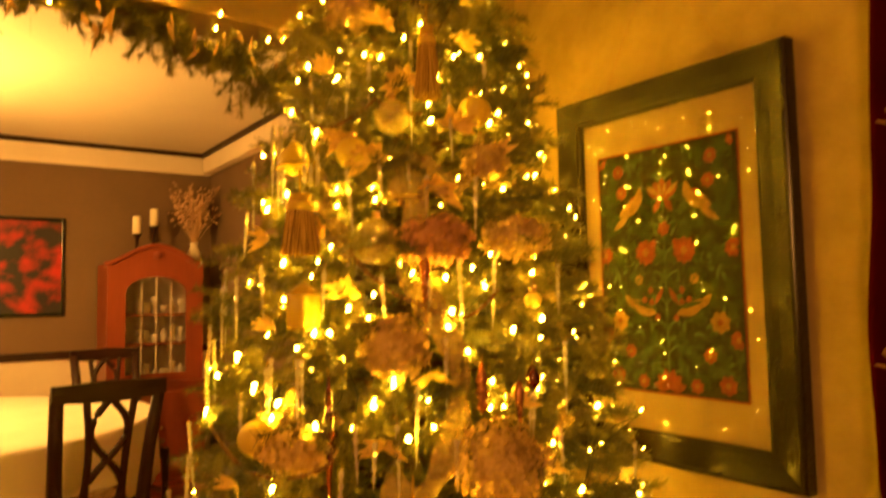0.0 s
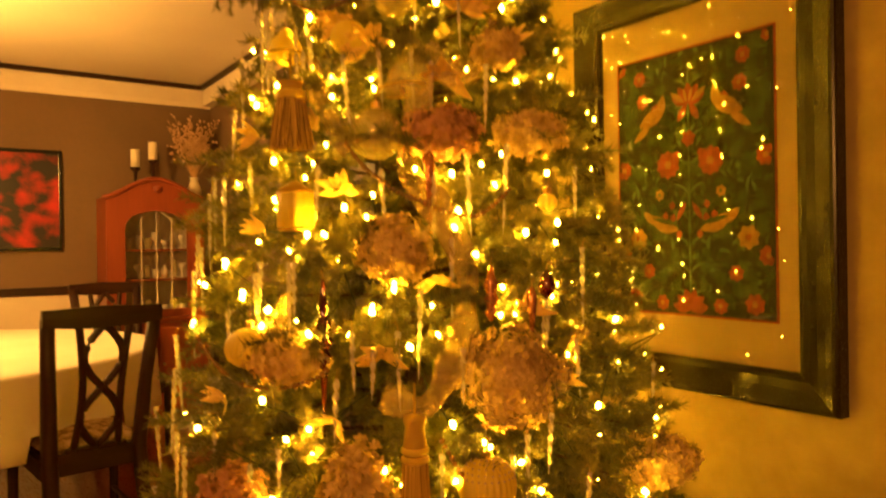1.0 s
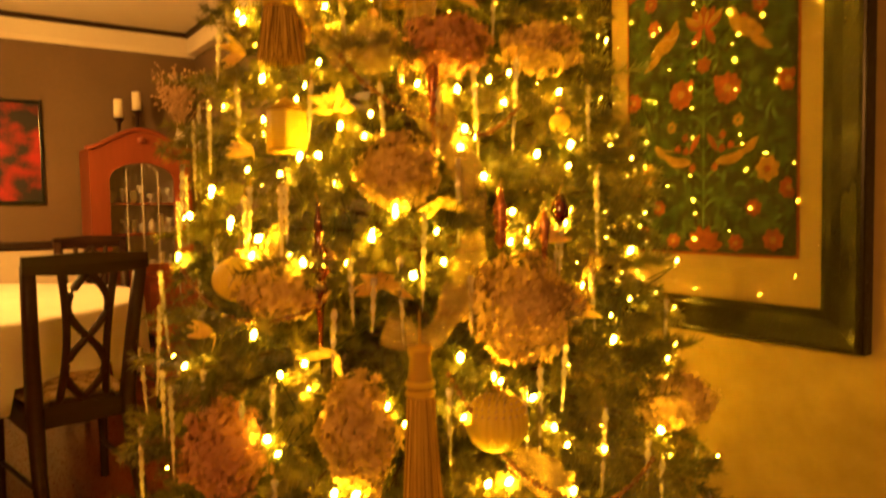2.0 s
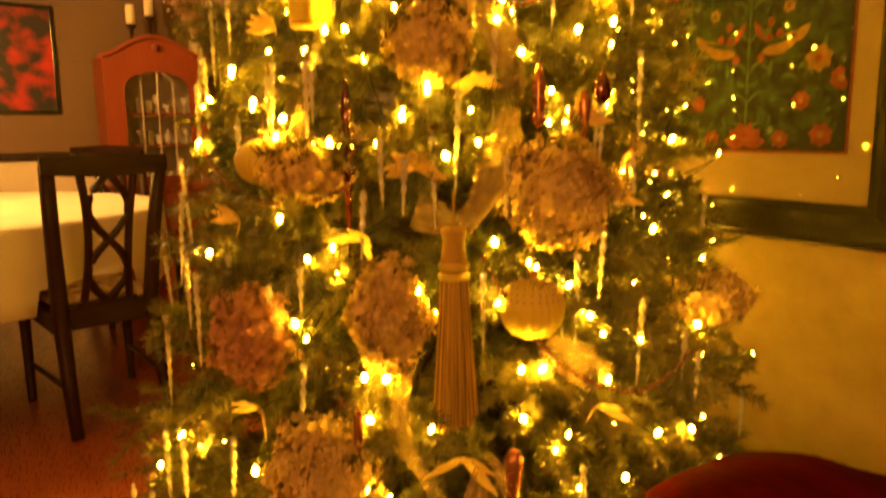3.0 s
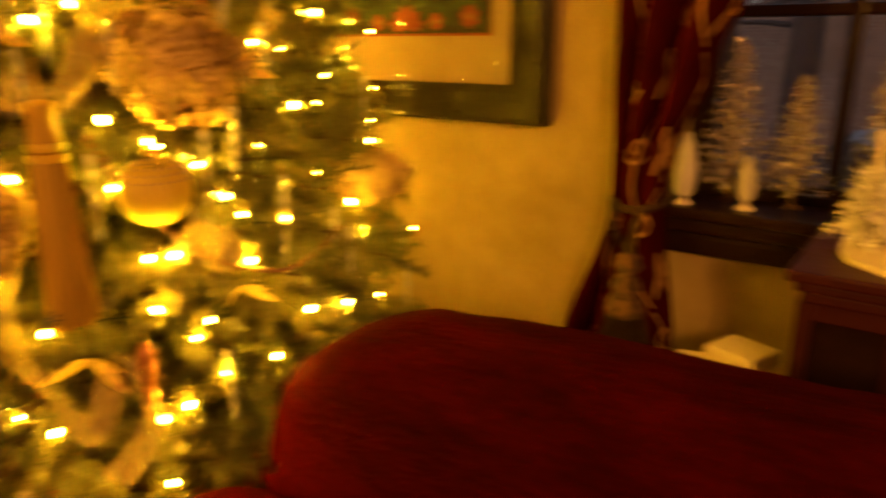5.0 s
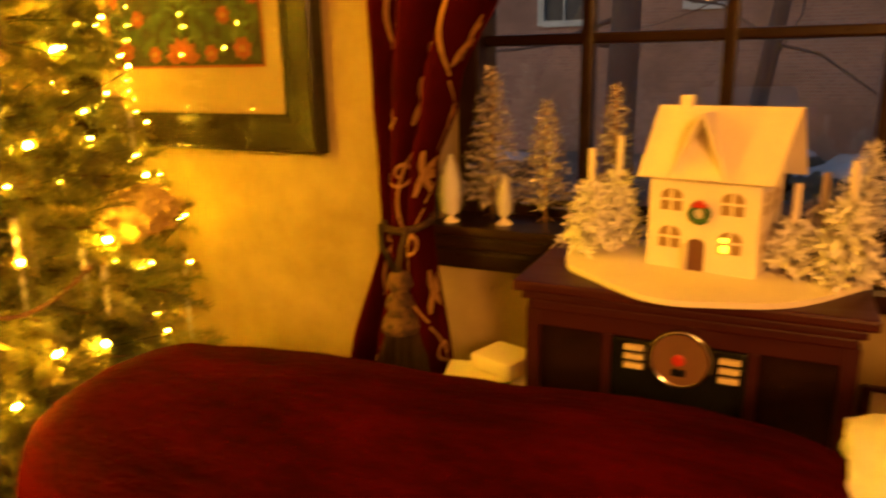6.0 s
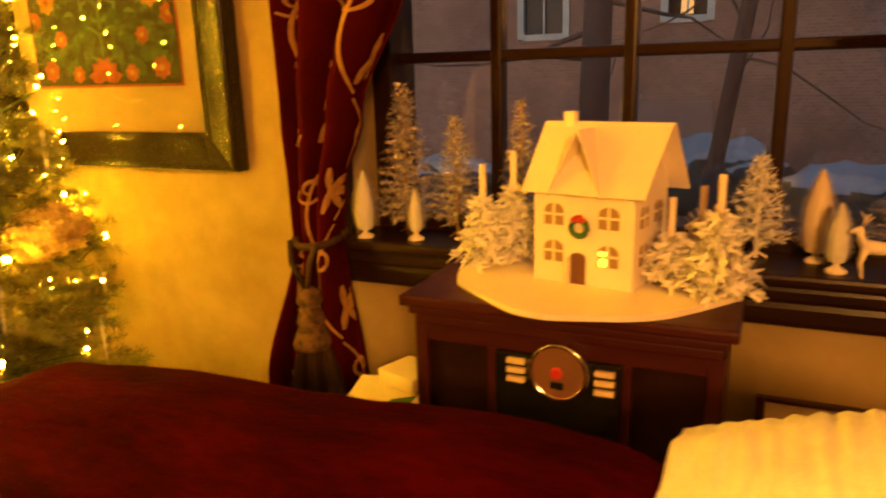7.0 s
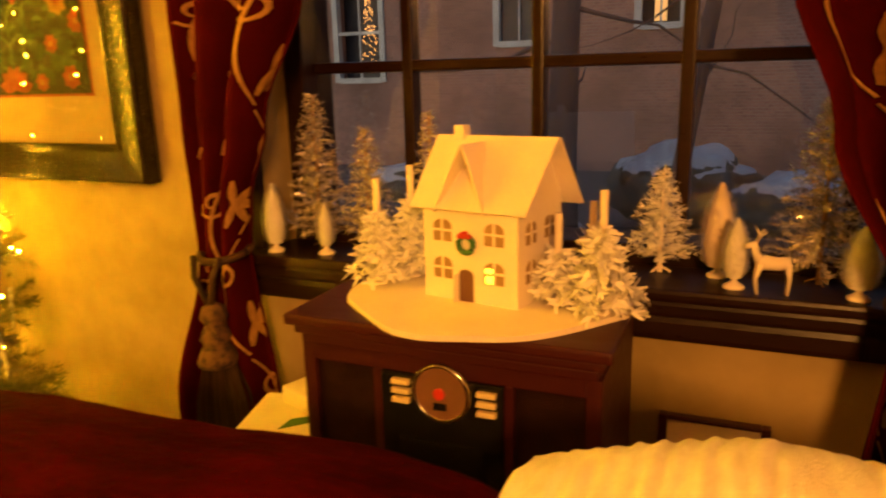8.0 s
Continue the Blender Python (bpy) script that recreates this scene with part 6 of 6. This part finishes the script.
def china_cabinet():
    c = thing("china_cabinet", "cherry wood display cabinet with an arched glass door", "cabinet", pose(-4.37, 1.395, 0, 0, 0, 90))
    # local: x across, front at y = 0 looking to -y, depth to +y
    W, D = 0.325, 0.36
    part("lower_body", boxes((-W - 0.02, W + 0.02, -0.03, D, 0.04, 0.70), bevel=0.008), MAT["cherry"], c)
    part("plinth", boxes((-W - 0.03, W + 0.03, -0.04, D, 0.0, 0.0395), bevel=0.006), MAT["cherry"], c)
    part("ledge", boxes((-W - 0.035, W + 0.035, -0.045, D, 0.7005, 0.73), bevel=0.008), MAT["cherry"], c)
    for sx in (-1, 1):
        d = part("lower_door", boxes((sx * 0.155 - 0.145, sx * 0.155 + 0.145, -0.046, -0.0305, 0.09, 0.66), bevel=0.006), MAT["cherry"], c)
        part("knob", lathe(bmesh.new(), [(0.006, 0.0), (0.012, 0.01), (0.010, 0.018)], 12, (sx * 0.03, -0.065, 0.40)), MAT["brass"], d)
        part("side", boxes((sx * W - (0.02 if sx > 0 else 0), sx * W + (0 if sx > 0 else 0.02), 0.002, D, 0.7305, 1.545)), MAT["cherry"], c)
    # the panel's pale colour stands in for bright reflections in the door glass
    part("back", boxes((-W + 0.021, W - 0.021, D - 0.02, D, 0.7305, 1.545)), MAT["china"], c, "back panel, pale in place of glass reflections")
    part("roof", boxes((-W, W, 0.002, D, 1.5455, 1.57)), MAT["cherry"], c)
    # face with an arched opening
    ow, oz0, oz1 = 0.205, 0.79, 1.36
    inner = [(-ow, oz0), (ow, oz0)] + [(ow * math.cos(a), oz1 + 0.115 * math.sin(a)) for a in (math.pi * q / 14 for q in range(15))]
    crest = [(W * (1 - 2 * s), 1.555 + 0.135 * math.sin(math.pi * s) ** 1.6 + 0.012 * math.cos(s * math.pi * 6) * math.sin(math.pi * s)) for s in (q / 14 for q in range(15))]
    outer = [(-W, 0.731), (W, 0.731)] + crest
    bm = bmesh.new()
    loops = []
    for y in (0.0, -0.022):
        loops.append(([bm.verts.new((x, y, z)) for x, z in outer], [bm.verts.new((x, y, z)) for x, z in inner]))
    m = len(outer)
    for k in range(m):
        q = (k + 1) % m
        for o, i in loops:
            bm.faces.new((o[k], o[q], i[q], i[k]))
        (o0, i0), (o1, i1) = loops
        bm.faces.new((o0[k], o0[q], o1[q], o1[k]))
        bm.faces.new((i0[k], i0[q], i1[q], i1[k]))
    door = part("face", bm, MAT["cherry"], c)
    part("cornice", tube(bmesh.new(), [((W + 0.02) * (1 - 2 * s), -0.028, 1.562 + 0.135 * math.sin(math.pi * s) ** 1.6) for s in (q / 24 for q in range(25))], 0.016, 8), MAT["cherry"], c, smooth=True)
    part("finial", lathe(bmesh.new(), [(0.004, -0.02), (0.028, -0.012), (0.022, 0.0), (0.030, 0.012), (0.006, 0.024)], 14, (0, -0.035, 1.625)), MAT["cherry"], c, smooth=True)
    pane = part("glass", extrude_outline(bmesh.new(), [(x * 0.99, z) for x, z in inner], 0.0, 0.003, Matrix.Translation((0, -0.006, 0)) @ Matrix.Rotation(radians(90), 4, "X")), MAT["pane"], door)
    pane.visible_shadow = False
    for sx in (-1, 0, 1):
        part("glazing_bar", tube(bmesh.new(), [(sx * 0.10, -0.012, oz0), (sx * 0.10, -0.012, oz1 + (0.06 if sx else 0.0)), (sx * 0.03, -0.012, oz1 + 0.11)], 0.004, 6), MAT["china"], door)
    shelves = (0.80, 1.0, 1.21)
    for z in shelves[1:]:
        part("shelf", boxes((-W + 0.021, W - 0.021, 0.03, D - 0.021, z - 0.016, z)), MAT["cherry"], c)
    return shelves


rng = random.Random(4)
for z in china_cabinet():
    for k in range(8):
        y = 1.395 - 0.21 + 0.06 * k
        r = rng.uniform(0.022, 0.030)
        h = rng.uniform(0.06, 0.13)
        prof = rng.choice(([(0.5, 0), (0.6, 0.03), (1.0, 0.5), (0.9, 0.85), (1.05, 1.0)], [(0.7, 0), (0.3, 0.1), (0.2, 0.45), (0.9, 0.7), (1.0, 1.0)], [(0.6, 0), (1.0, 0.35), (0.7, 0.75), (0.35, 0.85), (0.4, 1.0)]))
        ob = part("china_vessel", lathe(bmesh.new(), [(a * r, b * h) for a, b in prof], 18), MAT["china" if k % 3 else "bubble"], smooth=True)
        ob.location = (-4.50 - rng.uniform(0, 0.06), y, (0.7305 if z < 0.9 else z) + 0.0005)
        tagged(ob, "pale china vessel standing in the display cabinet", "china", "china in the cabinet")

for y, top in ((1.305, 1.925), (1.425, 1.985)):
    st = thing("candlestick", "cream pillar candle on a dark holder atop the cabinet", "candle", pose(-4.58, y, 1.5705), "candles on the cabinet")
    b = top - 1.5705
    part("holder", lathe(bmesh.new(), [(0.035, 0), (0.035, 0.008), (0.010, 0.03), (0.012, b - 0.16), (0.036, b - 0.135), (0.036, b - 0.128)], 18), MAT["darkwood"], st, smooth=True)
    part("candle", lathe(bmesh.new(), [(0.030, b - 0.1275), (0.031, b - 0.06), (0.030, b - 0.004), (0.026, b)], 20), MAT["candle"], st, "cream wax pillar", True)
    part("wick", tube(bmesh.new(), [(0, 0, b), (0.001, 0, b + 0.01)], 0.0012, 5), MAT["black"], st)

vase = thing("vase", "cream vase with a bush of dried brown twigs", "vase", pose(-4.52, 1.70, 1.5705))
part("vessel", lathe(bmesh.new(), [(0.028, 0), (0.045, 0.03), (0.052, 0.07), (0.034, 0.12), (0.026, 0.145), (0.034, 0.165)], 22), MAT["candle"], vase, smooth=True)
rng = random.Random(8)
for k in range(48):
    a, sp, h = rng.uniform(0, 6.28), rng.uniform(0.05, 0.20), rng.uniform(0.22, 0.46)
    bm = bmesh.new()
    p0, p1, p2 = Vector((0, 0, 0.14)), Vector((sp * 0.5 * math.cos(a), sp * 0.5 * math.sin(a), 0.14 + h * 0.55)), Vector((sp * math.cos(a), sp * math.sin(a), 0.14 + h))
    tube(bm, [p0, p1, p2], [0.0025, 0.002, 0.001], 5)
    for q in range(12):
        p = p1.lerp(p2, rng.uniform(0.0, 1.1)) + Vector((rng.gauss(0, 0.018), rng.gauss(0, 0.018), rng.gauss(0, 0.018)))
        bmesh.ops.create_icosphere(bm, subdivisions=1, radius=rng.uniform(0.006, 0.012), matrix=Matrix.Translation(p))
    part("twig", bm, MAT["dried"], vase)

painting = thing("abstract_painting", "abstract red and black painting in a black frame", "picture", pose(-4.77, 0.36, 1.556, 0, 0, 90))
part("canvas", boxes((-0.475, 0.475, -0.02, -0.004, -0.325, 0.325)), MAT["canvas_dark"], painting, "red clouds on black canvas")
part("frame", boxes((-0.495, 0.495, -0.028, -0.002, 0.325, 0.349), (-0.495, 0.495, -0.028, -0.002, -0.349, -0.325), (-0.495, -0.475, -0.028, -0.002, -0.325, 0.325), (0.475, 0.495, -0.028, -0.002, -0.325, 0.325), bevel=0.003), MAT["black"], painting)


# ---- garland over the opening ----
def garland():
    rng = np.random.default_rng(9)
    g = thing("fir_garland", "thick fir garland with dried leaves and lights along the opening", "garland", pose(-1.0, 0, 2.085))
    twigs, leaves = [], bmesh.new()
    spine = []
    for k in range(560):
        y = -1.2 + 2.35 * k / 560
        z = 0.025 * math.sin(y * 5) - 0.015 - 0.18 * max(0, y - 0.45)
        d = rng.normal(size=3)
        d[1] += 0.6
        d /= np.linalg.norm(d)
        p = Vector((rng.normal(0, 0.015), y, z + rng.normal(0, 0.02)))
        twigs.append((p, Vector(d), rng.uniform(0.06, 0.12)))
        if k % 12 == 0:
            spine.append(p)
    needles(twigs, 110, rng, g)
    part("spine", tube(bmesh.new(), spine, 0.006, 6), MAT["bark"], g)
    for k in range(80):
        y = rng.uniform(-1.2, 1.1)
        p = Vector((rng.uniform(0.02, 0.08), y, rng.uniform(-0.10, 0.01)))
        d = Vector((rng.normal(0.1, 0.3), rng.normal(0, 0.4), -1)).normalized()
        ln, w = rng.uniform(0.03, 0.08), rng.uniform(0.006, 0.012)
        c = d.cross(Vector((rng.normal(), rng.normal(), 0.2))).normalized()
        sheet(leaves, [[p + d * ln * t - c * w * math.sin(math.pi * min(t + 0.05, 0.98)), p + d * ln * t + Vector((0.004 * math.sin(9 * t), 0, 0)), p + d * ln * t + c * w * math.sin(math.pi * min(t + 0.05, 0.98))] for t in (q / 5 for q in range(6))])
    tagged(part("dried_leaves", leaves, MAT["dried"], g, "dry curled brown leaves"), kind="stuff")
    mesh = bpy.data.objects["bulb"].data
    for k in range(30):
        ob = new("bulb", mesh)
        ob.parent = g
        ob.location = (rng.uniform(0.04, 0.09), -1.1 + 2.15 * (k + rng.uniform(0, 0.9)) / 30, rng.uniform(-0.05, 0.05))


garland()


# ---- outside ----
GROUND = -0.75
bm = bmesh.new()
rows = []
for j in range(60):
    y = 2.19 + 90 * (j / 59) ** 2
    rows.append([(-80 + 160 * i / 80, y, GROUND + 0.05 * noise.noise(Vector((i * 0.9, y * 0.6, 0)))) for i in range(81)])
sheet(bm, rows)
structure("ground", bm, MAT["soil"], "wet dark ground with thin old snow", "ground", True)
structure("ground_below", boxes((-80, 80, -60, 2.19, GROUND - 0.4, GROUND - 0.1)), MAT["soil"], "dark ground round the house", "ground")


def snow_heap(x, y, r, h, seed, tall=0.0):
    """A snow-capped bulk in the shape of a clipped shrub."""
    t = thing("snowy_shrub", "low snow-capped bulk shaped as a bare shrub", "shrub", pose(x, y, GROUND - 0.05))
    for name, mat, lift, k in (("twigs", "hedge", 0.0, 1.0), ("snow_cap", "snow", 0.05, 0.93)):
        bm = bmesh.new()
        bmesh.ops.create_icosphere(bm, subdivisions=4, radius=1.0)
        for v in bm.verts:
            q = v.co.copy()
            b = 1 + 0.22 * noise.noise(q * 2.2 + Vector((seed, 0, 0))) + 0.10 * noise.noise(q * 6 + Vector((0, seed, 0)))
            v.co = Vector((q.x * r * b * k, q.y * r * 0.7 * b * k, max(0, tall + q.z * h * b) + (lift if q.z > 0 else 0)))
        if name == "snow_cap":
            bmesh.ops.delete(bm, geom=[v for v in bm.verts if v.co.z < tall + h * (0.42 + 0.25 * noise.noise(v.co * 5))], context="VERTS")
        part(name, bm, MAT[mat], t, smooth=True)


# the first heap stands in for a car-like bulk under snow
for k, (x, y, r, h, tall) in enumerate(((0.65, 9.0, 0.80, 0.45, 0.55), (2.0, 8.4, 0.9, 0.35, 0.45), (-0.8, 8.2, 0.6, 0.2, 0.1), (3.4, 9.4, 1.1, 0.40, 0.3), (2.4, 6.6, 0.6, 0.2, 0.15), (-3.2, 10.5, 1.0, 0.35, 0.2), (0.2, 6.2, 0.7, 0.12, 0.05))):
    snow_heap(x, y, r, h, k * 3.7, tall)


def bare_tree(x, y, r, lean, seed):
    rng = random.Random(seed)
    t = thing("bare_tree", "bare winter tree with a dark trunk", "tree", pose(x, y, GROUND - 0.05))
    top = Vector((lean, 0, 5.5))
    part("trunk", tube(bmesh.new(), [(0, 0, 0), (lean * 0.2, 0, 0.8), (lean * 0.5, 0, 2.4), tuple(top)], [r * 1.5, r * 1.05, r * 0.9, r * 0.45], 14), MAT["trunk"], t, smooth=True)
    for k in range(12):
        z = 1.6 + 3.6 * k / 12
        a = rng.uniform(0, 6.28)
        p = Vector((lean * z / 5.5, 0, z))
        pts = [p]
        d = Vector((math.cos(a), math.sin(a) * 0.6, rng.uniform(-0.2, 0.5))).normalized()
        for q in range(5):
            d = (d + Vector((rng.gauss(0, 0.25), rng.gauss(0, 0.25), rng.gauss(0.02, 0.22)))).normalized()
            pts.append(pts[-1] + d * rng.uniform(0.25, 0.5))
        part("limb", tube(bmesh.new(), pts, [r * 0.22, r * 0.17, r * 0.13, r * 0.09, r * 0.06, r * 0.03], 6), MAT["trunk"], t, smooth=True)


bare_tree(-0.50, 8.0, 0.155, 0.12, 3)
bare_tree(0.62, 7.0, 0.07, 0.75, 8)


def brick_house():
    b = thing("brick_house", "brick house across the yard with white windows", "house", pose(0, 14, GROUND - 0.1))
    holes = [(-6.15, 1.85, 1.05, 1.9), (-2.75, 2.45, 0.85, 1.75), (-0.20, 2.65, 0.75, 1.75), (3.3, 2.4, 0.9, 1.75), (-9.5, 2.2, 1.0, 1.8)]
    xs = sorted({-16.0, 16.0} | {round(x - w / 2, 3) for x, z, w, h in holes} | {round(x + w / 2, 3) for x, z, w, h in holes})
    zs = sorted({0.0, 7.0} | {z for x, z, w, h in holes} | {z + h for x, z, w, h in holes})
    bm = bmesh.new()
    for xa, xb in zip(xs, xs[1:]):
        za = 0.0
        solid = []
        for z0, z1 in zip(zs, zs[1:]):
            cx, cz = (xa + xb) / 2, (z0 + z1) / 2
            if not any(abs(cx - x) < w / 2 and z < cz < z + h for x, z, w, h in holes):
                if solid and abs(solid[-1][1] - z0) < 1e-6:
                    solid[-1][1] = z1
                else:
                    solid.append([z0, z1])
        for z0, z1 in solid:
            box(bm, xa, xb, 0, 0.35, z0, z1)
    part("wall", bm, MAT["brick"], b)
    part("rear", boxes((-16, 16, 0.5, 0.7, 0, 7)), MAT["dark_pane"], b)
    part("eave", boxes((-16.3, 16.3, -0.4, 0.8, 7.001, 7.25)), MAT["white_trim"], b)
    bm = bmesh.new()
    vs = [bm.verts.new(v) for v in ((-16.3, -0.4, 7.26), (16.3, -0.4, 7.26), (16.3, 4, 9.5), (-16.3, 4, 9.5))]
    bm.faces.new(vs)
    bmesh.ops.solidify(bm, geom=bm.faces[:], thickness=0.15)
    part("roof", bm, MAT["snow"], b)
    for x, z, w, h in holes:
        win = part("window", boxes((x - w / 2 - 0.07, x - w / 2 + 0.05, -0.04, 0.12, z - 0.03, z + h + 0.06), (x + w / 2 - 0.05, x + w / 2 + 0.07, -0.04, 0.12, z - 0.03, z + h + 0.06), (x - w / 2 + 0.05, x + w / 2 - 0.05, -0.04, 0.12, z + h - 0.05, z + h + 0.06),
                                  (x - w / 2 + 0.05, x + w / 2 - 0.05, -0.06, 0.12, z - 0.05, z + 0.06), (x - w / 2 + 0.05, x + w / 2 - 0.05, 0.0, 0.08, z + h / 2 - 0.03, z + h / 2 + 0.03), (x - 0.015, x + 0.015, 0.02, 0.07, z + 0.06, z + h - 0.05)), MAT["white_trim"], b)
        if abs(x + 6.15) > 0.1 and abs(x + 0.2) > 0.1:
            part("pane", boxes((x - w / 2 + 0.05, x + w / 2 - 0.05, 0.085, 0.095, z + 0.06, z + h - 0.05)), MAT["dark_pane"], win)
    # lights of a tree and of a lamp behind two of the windows
    rng = random.Random(2)
    far = bmesh.new()
    for k in range(110):
        s = rng.random() ** 0.8
        bmesh.ops.create_icosphere(far, subdivisions=1, radius=0.011, matrix=Matrix.Translation((-6.05 + rng.uniform(-0.24, 0.24) * (1 - s * 0.8), 0.25 + rng.uniform(-0.05, 0.05), 2.0 + 1.6 * s)))
    tagged(part("window_lights", far, MAT["far_light"], b, "tiny warm lights of a tree seen in a window"), kind="stuff")
    part("curtain_glow", boxes((-0.33, -0.12, 0.22, 0.24, 2.75, 4.3)), MAT["far_glow"], b, "warm lit curtain seen in a window")


MAT["far_light"] = glow("far_light", (1.0, 0.42, 0.10), 3)
MAT["far_glow"] = glow("far_glow", (1.0, 0.5, 0.15), 0.4)
brick_house()
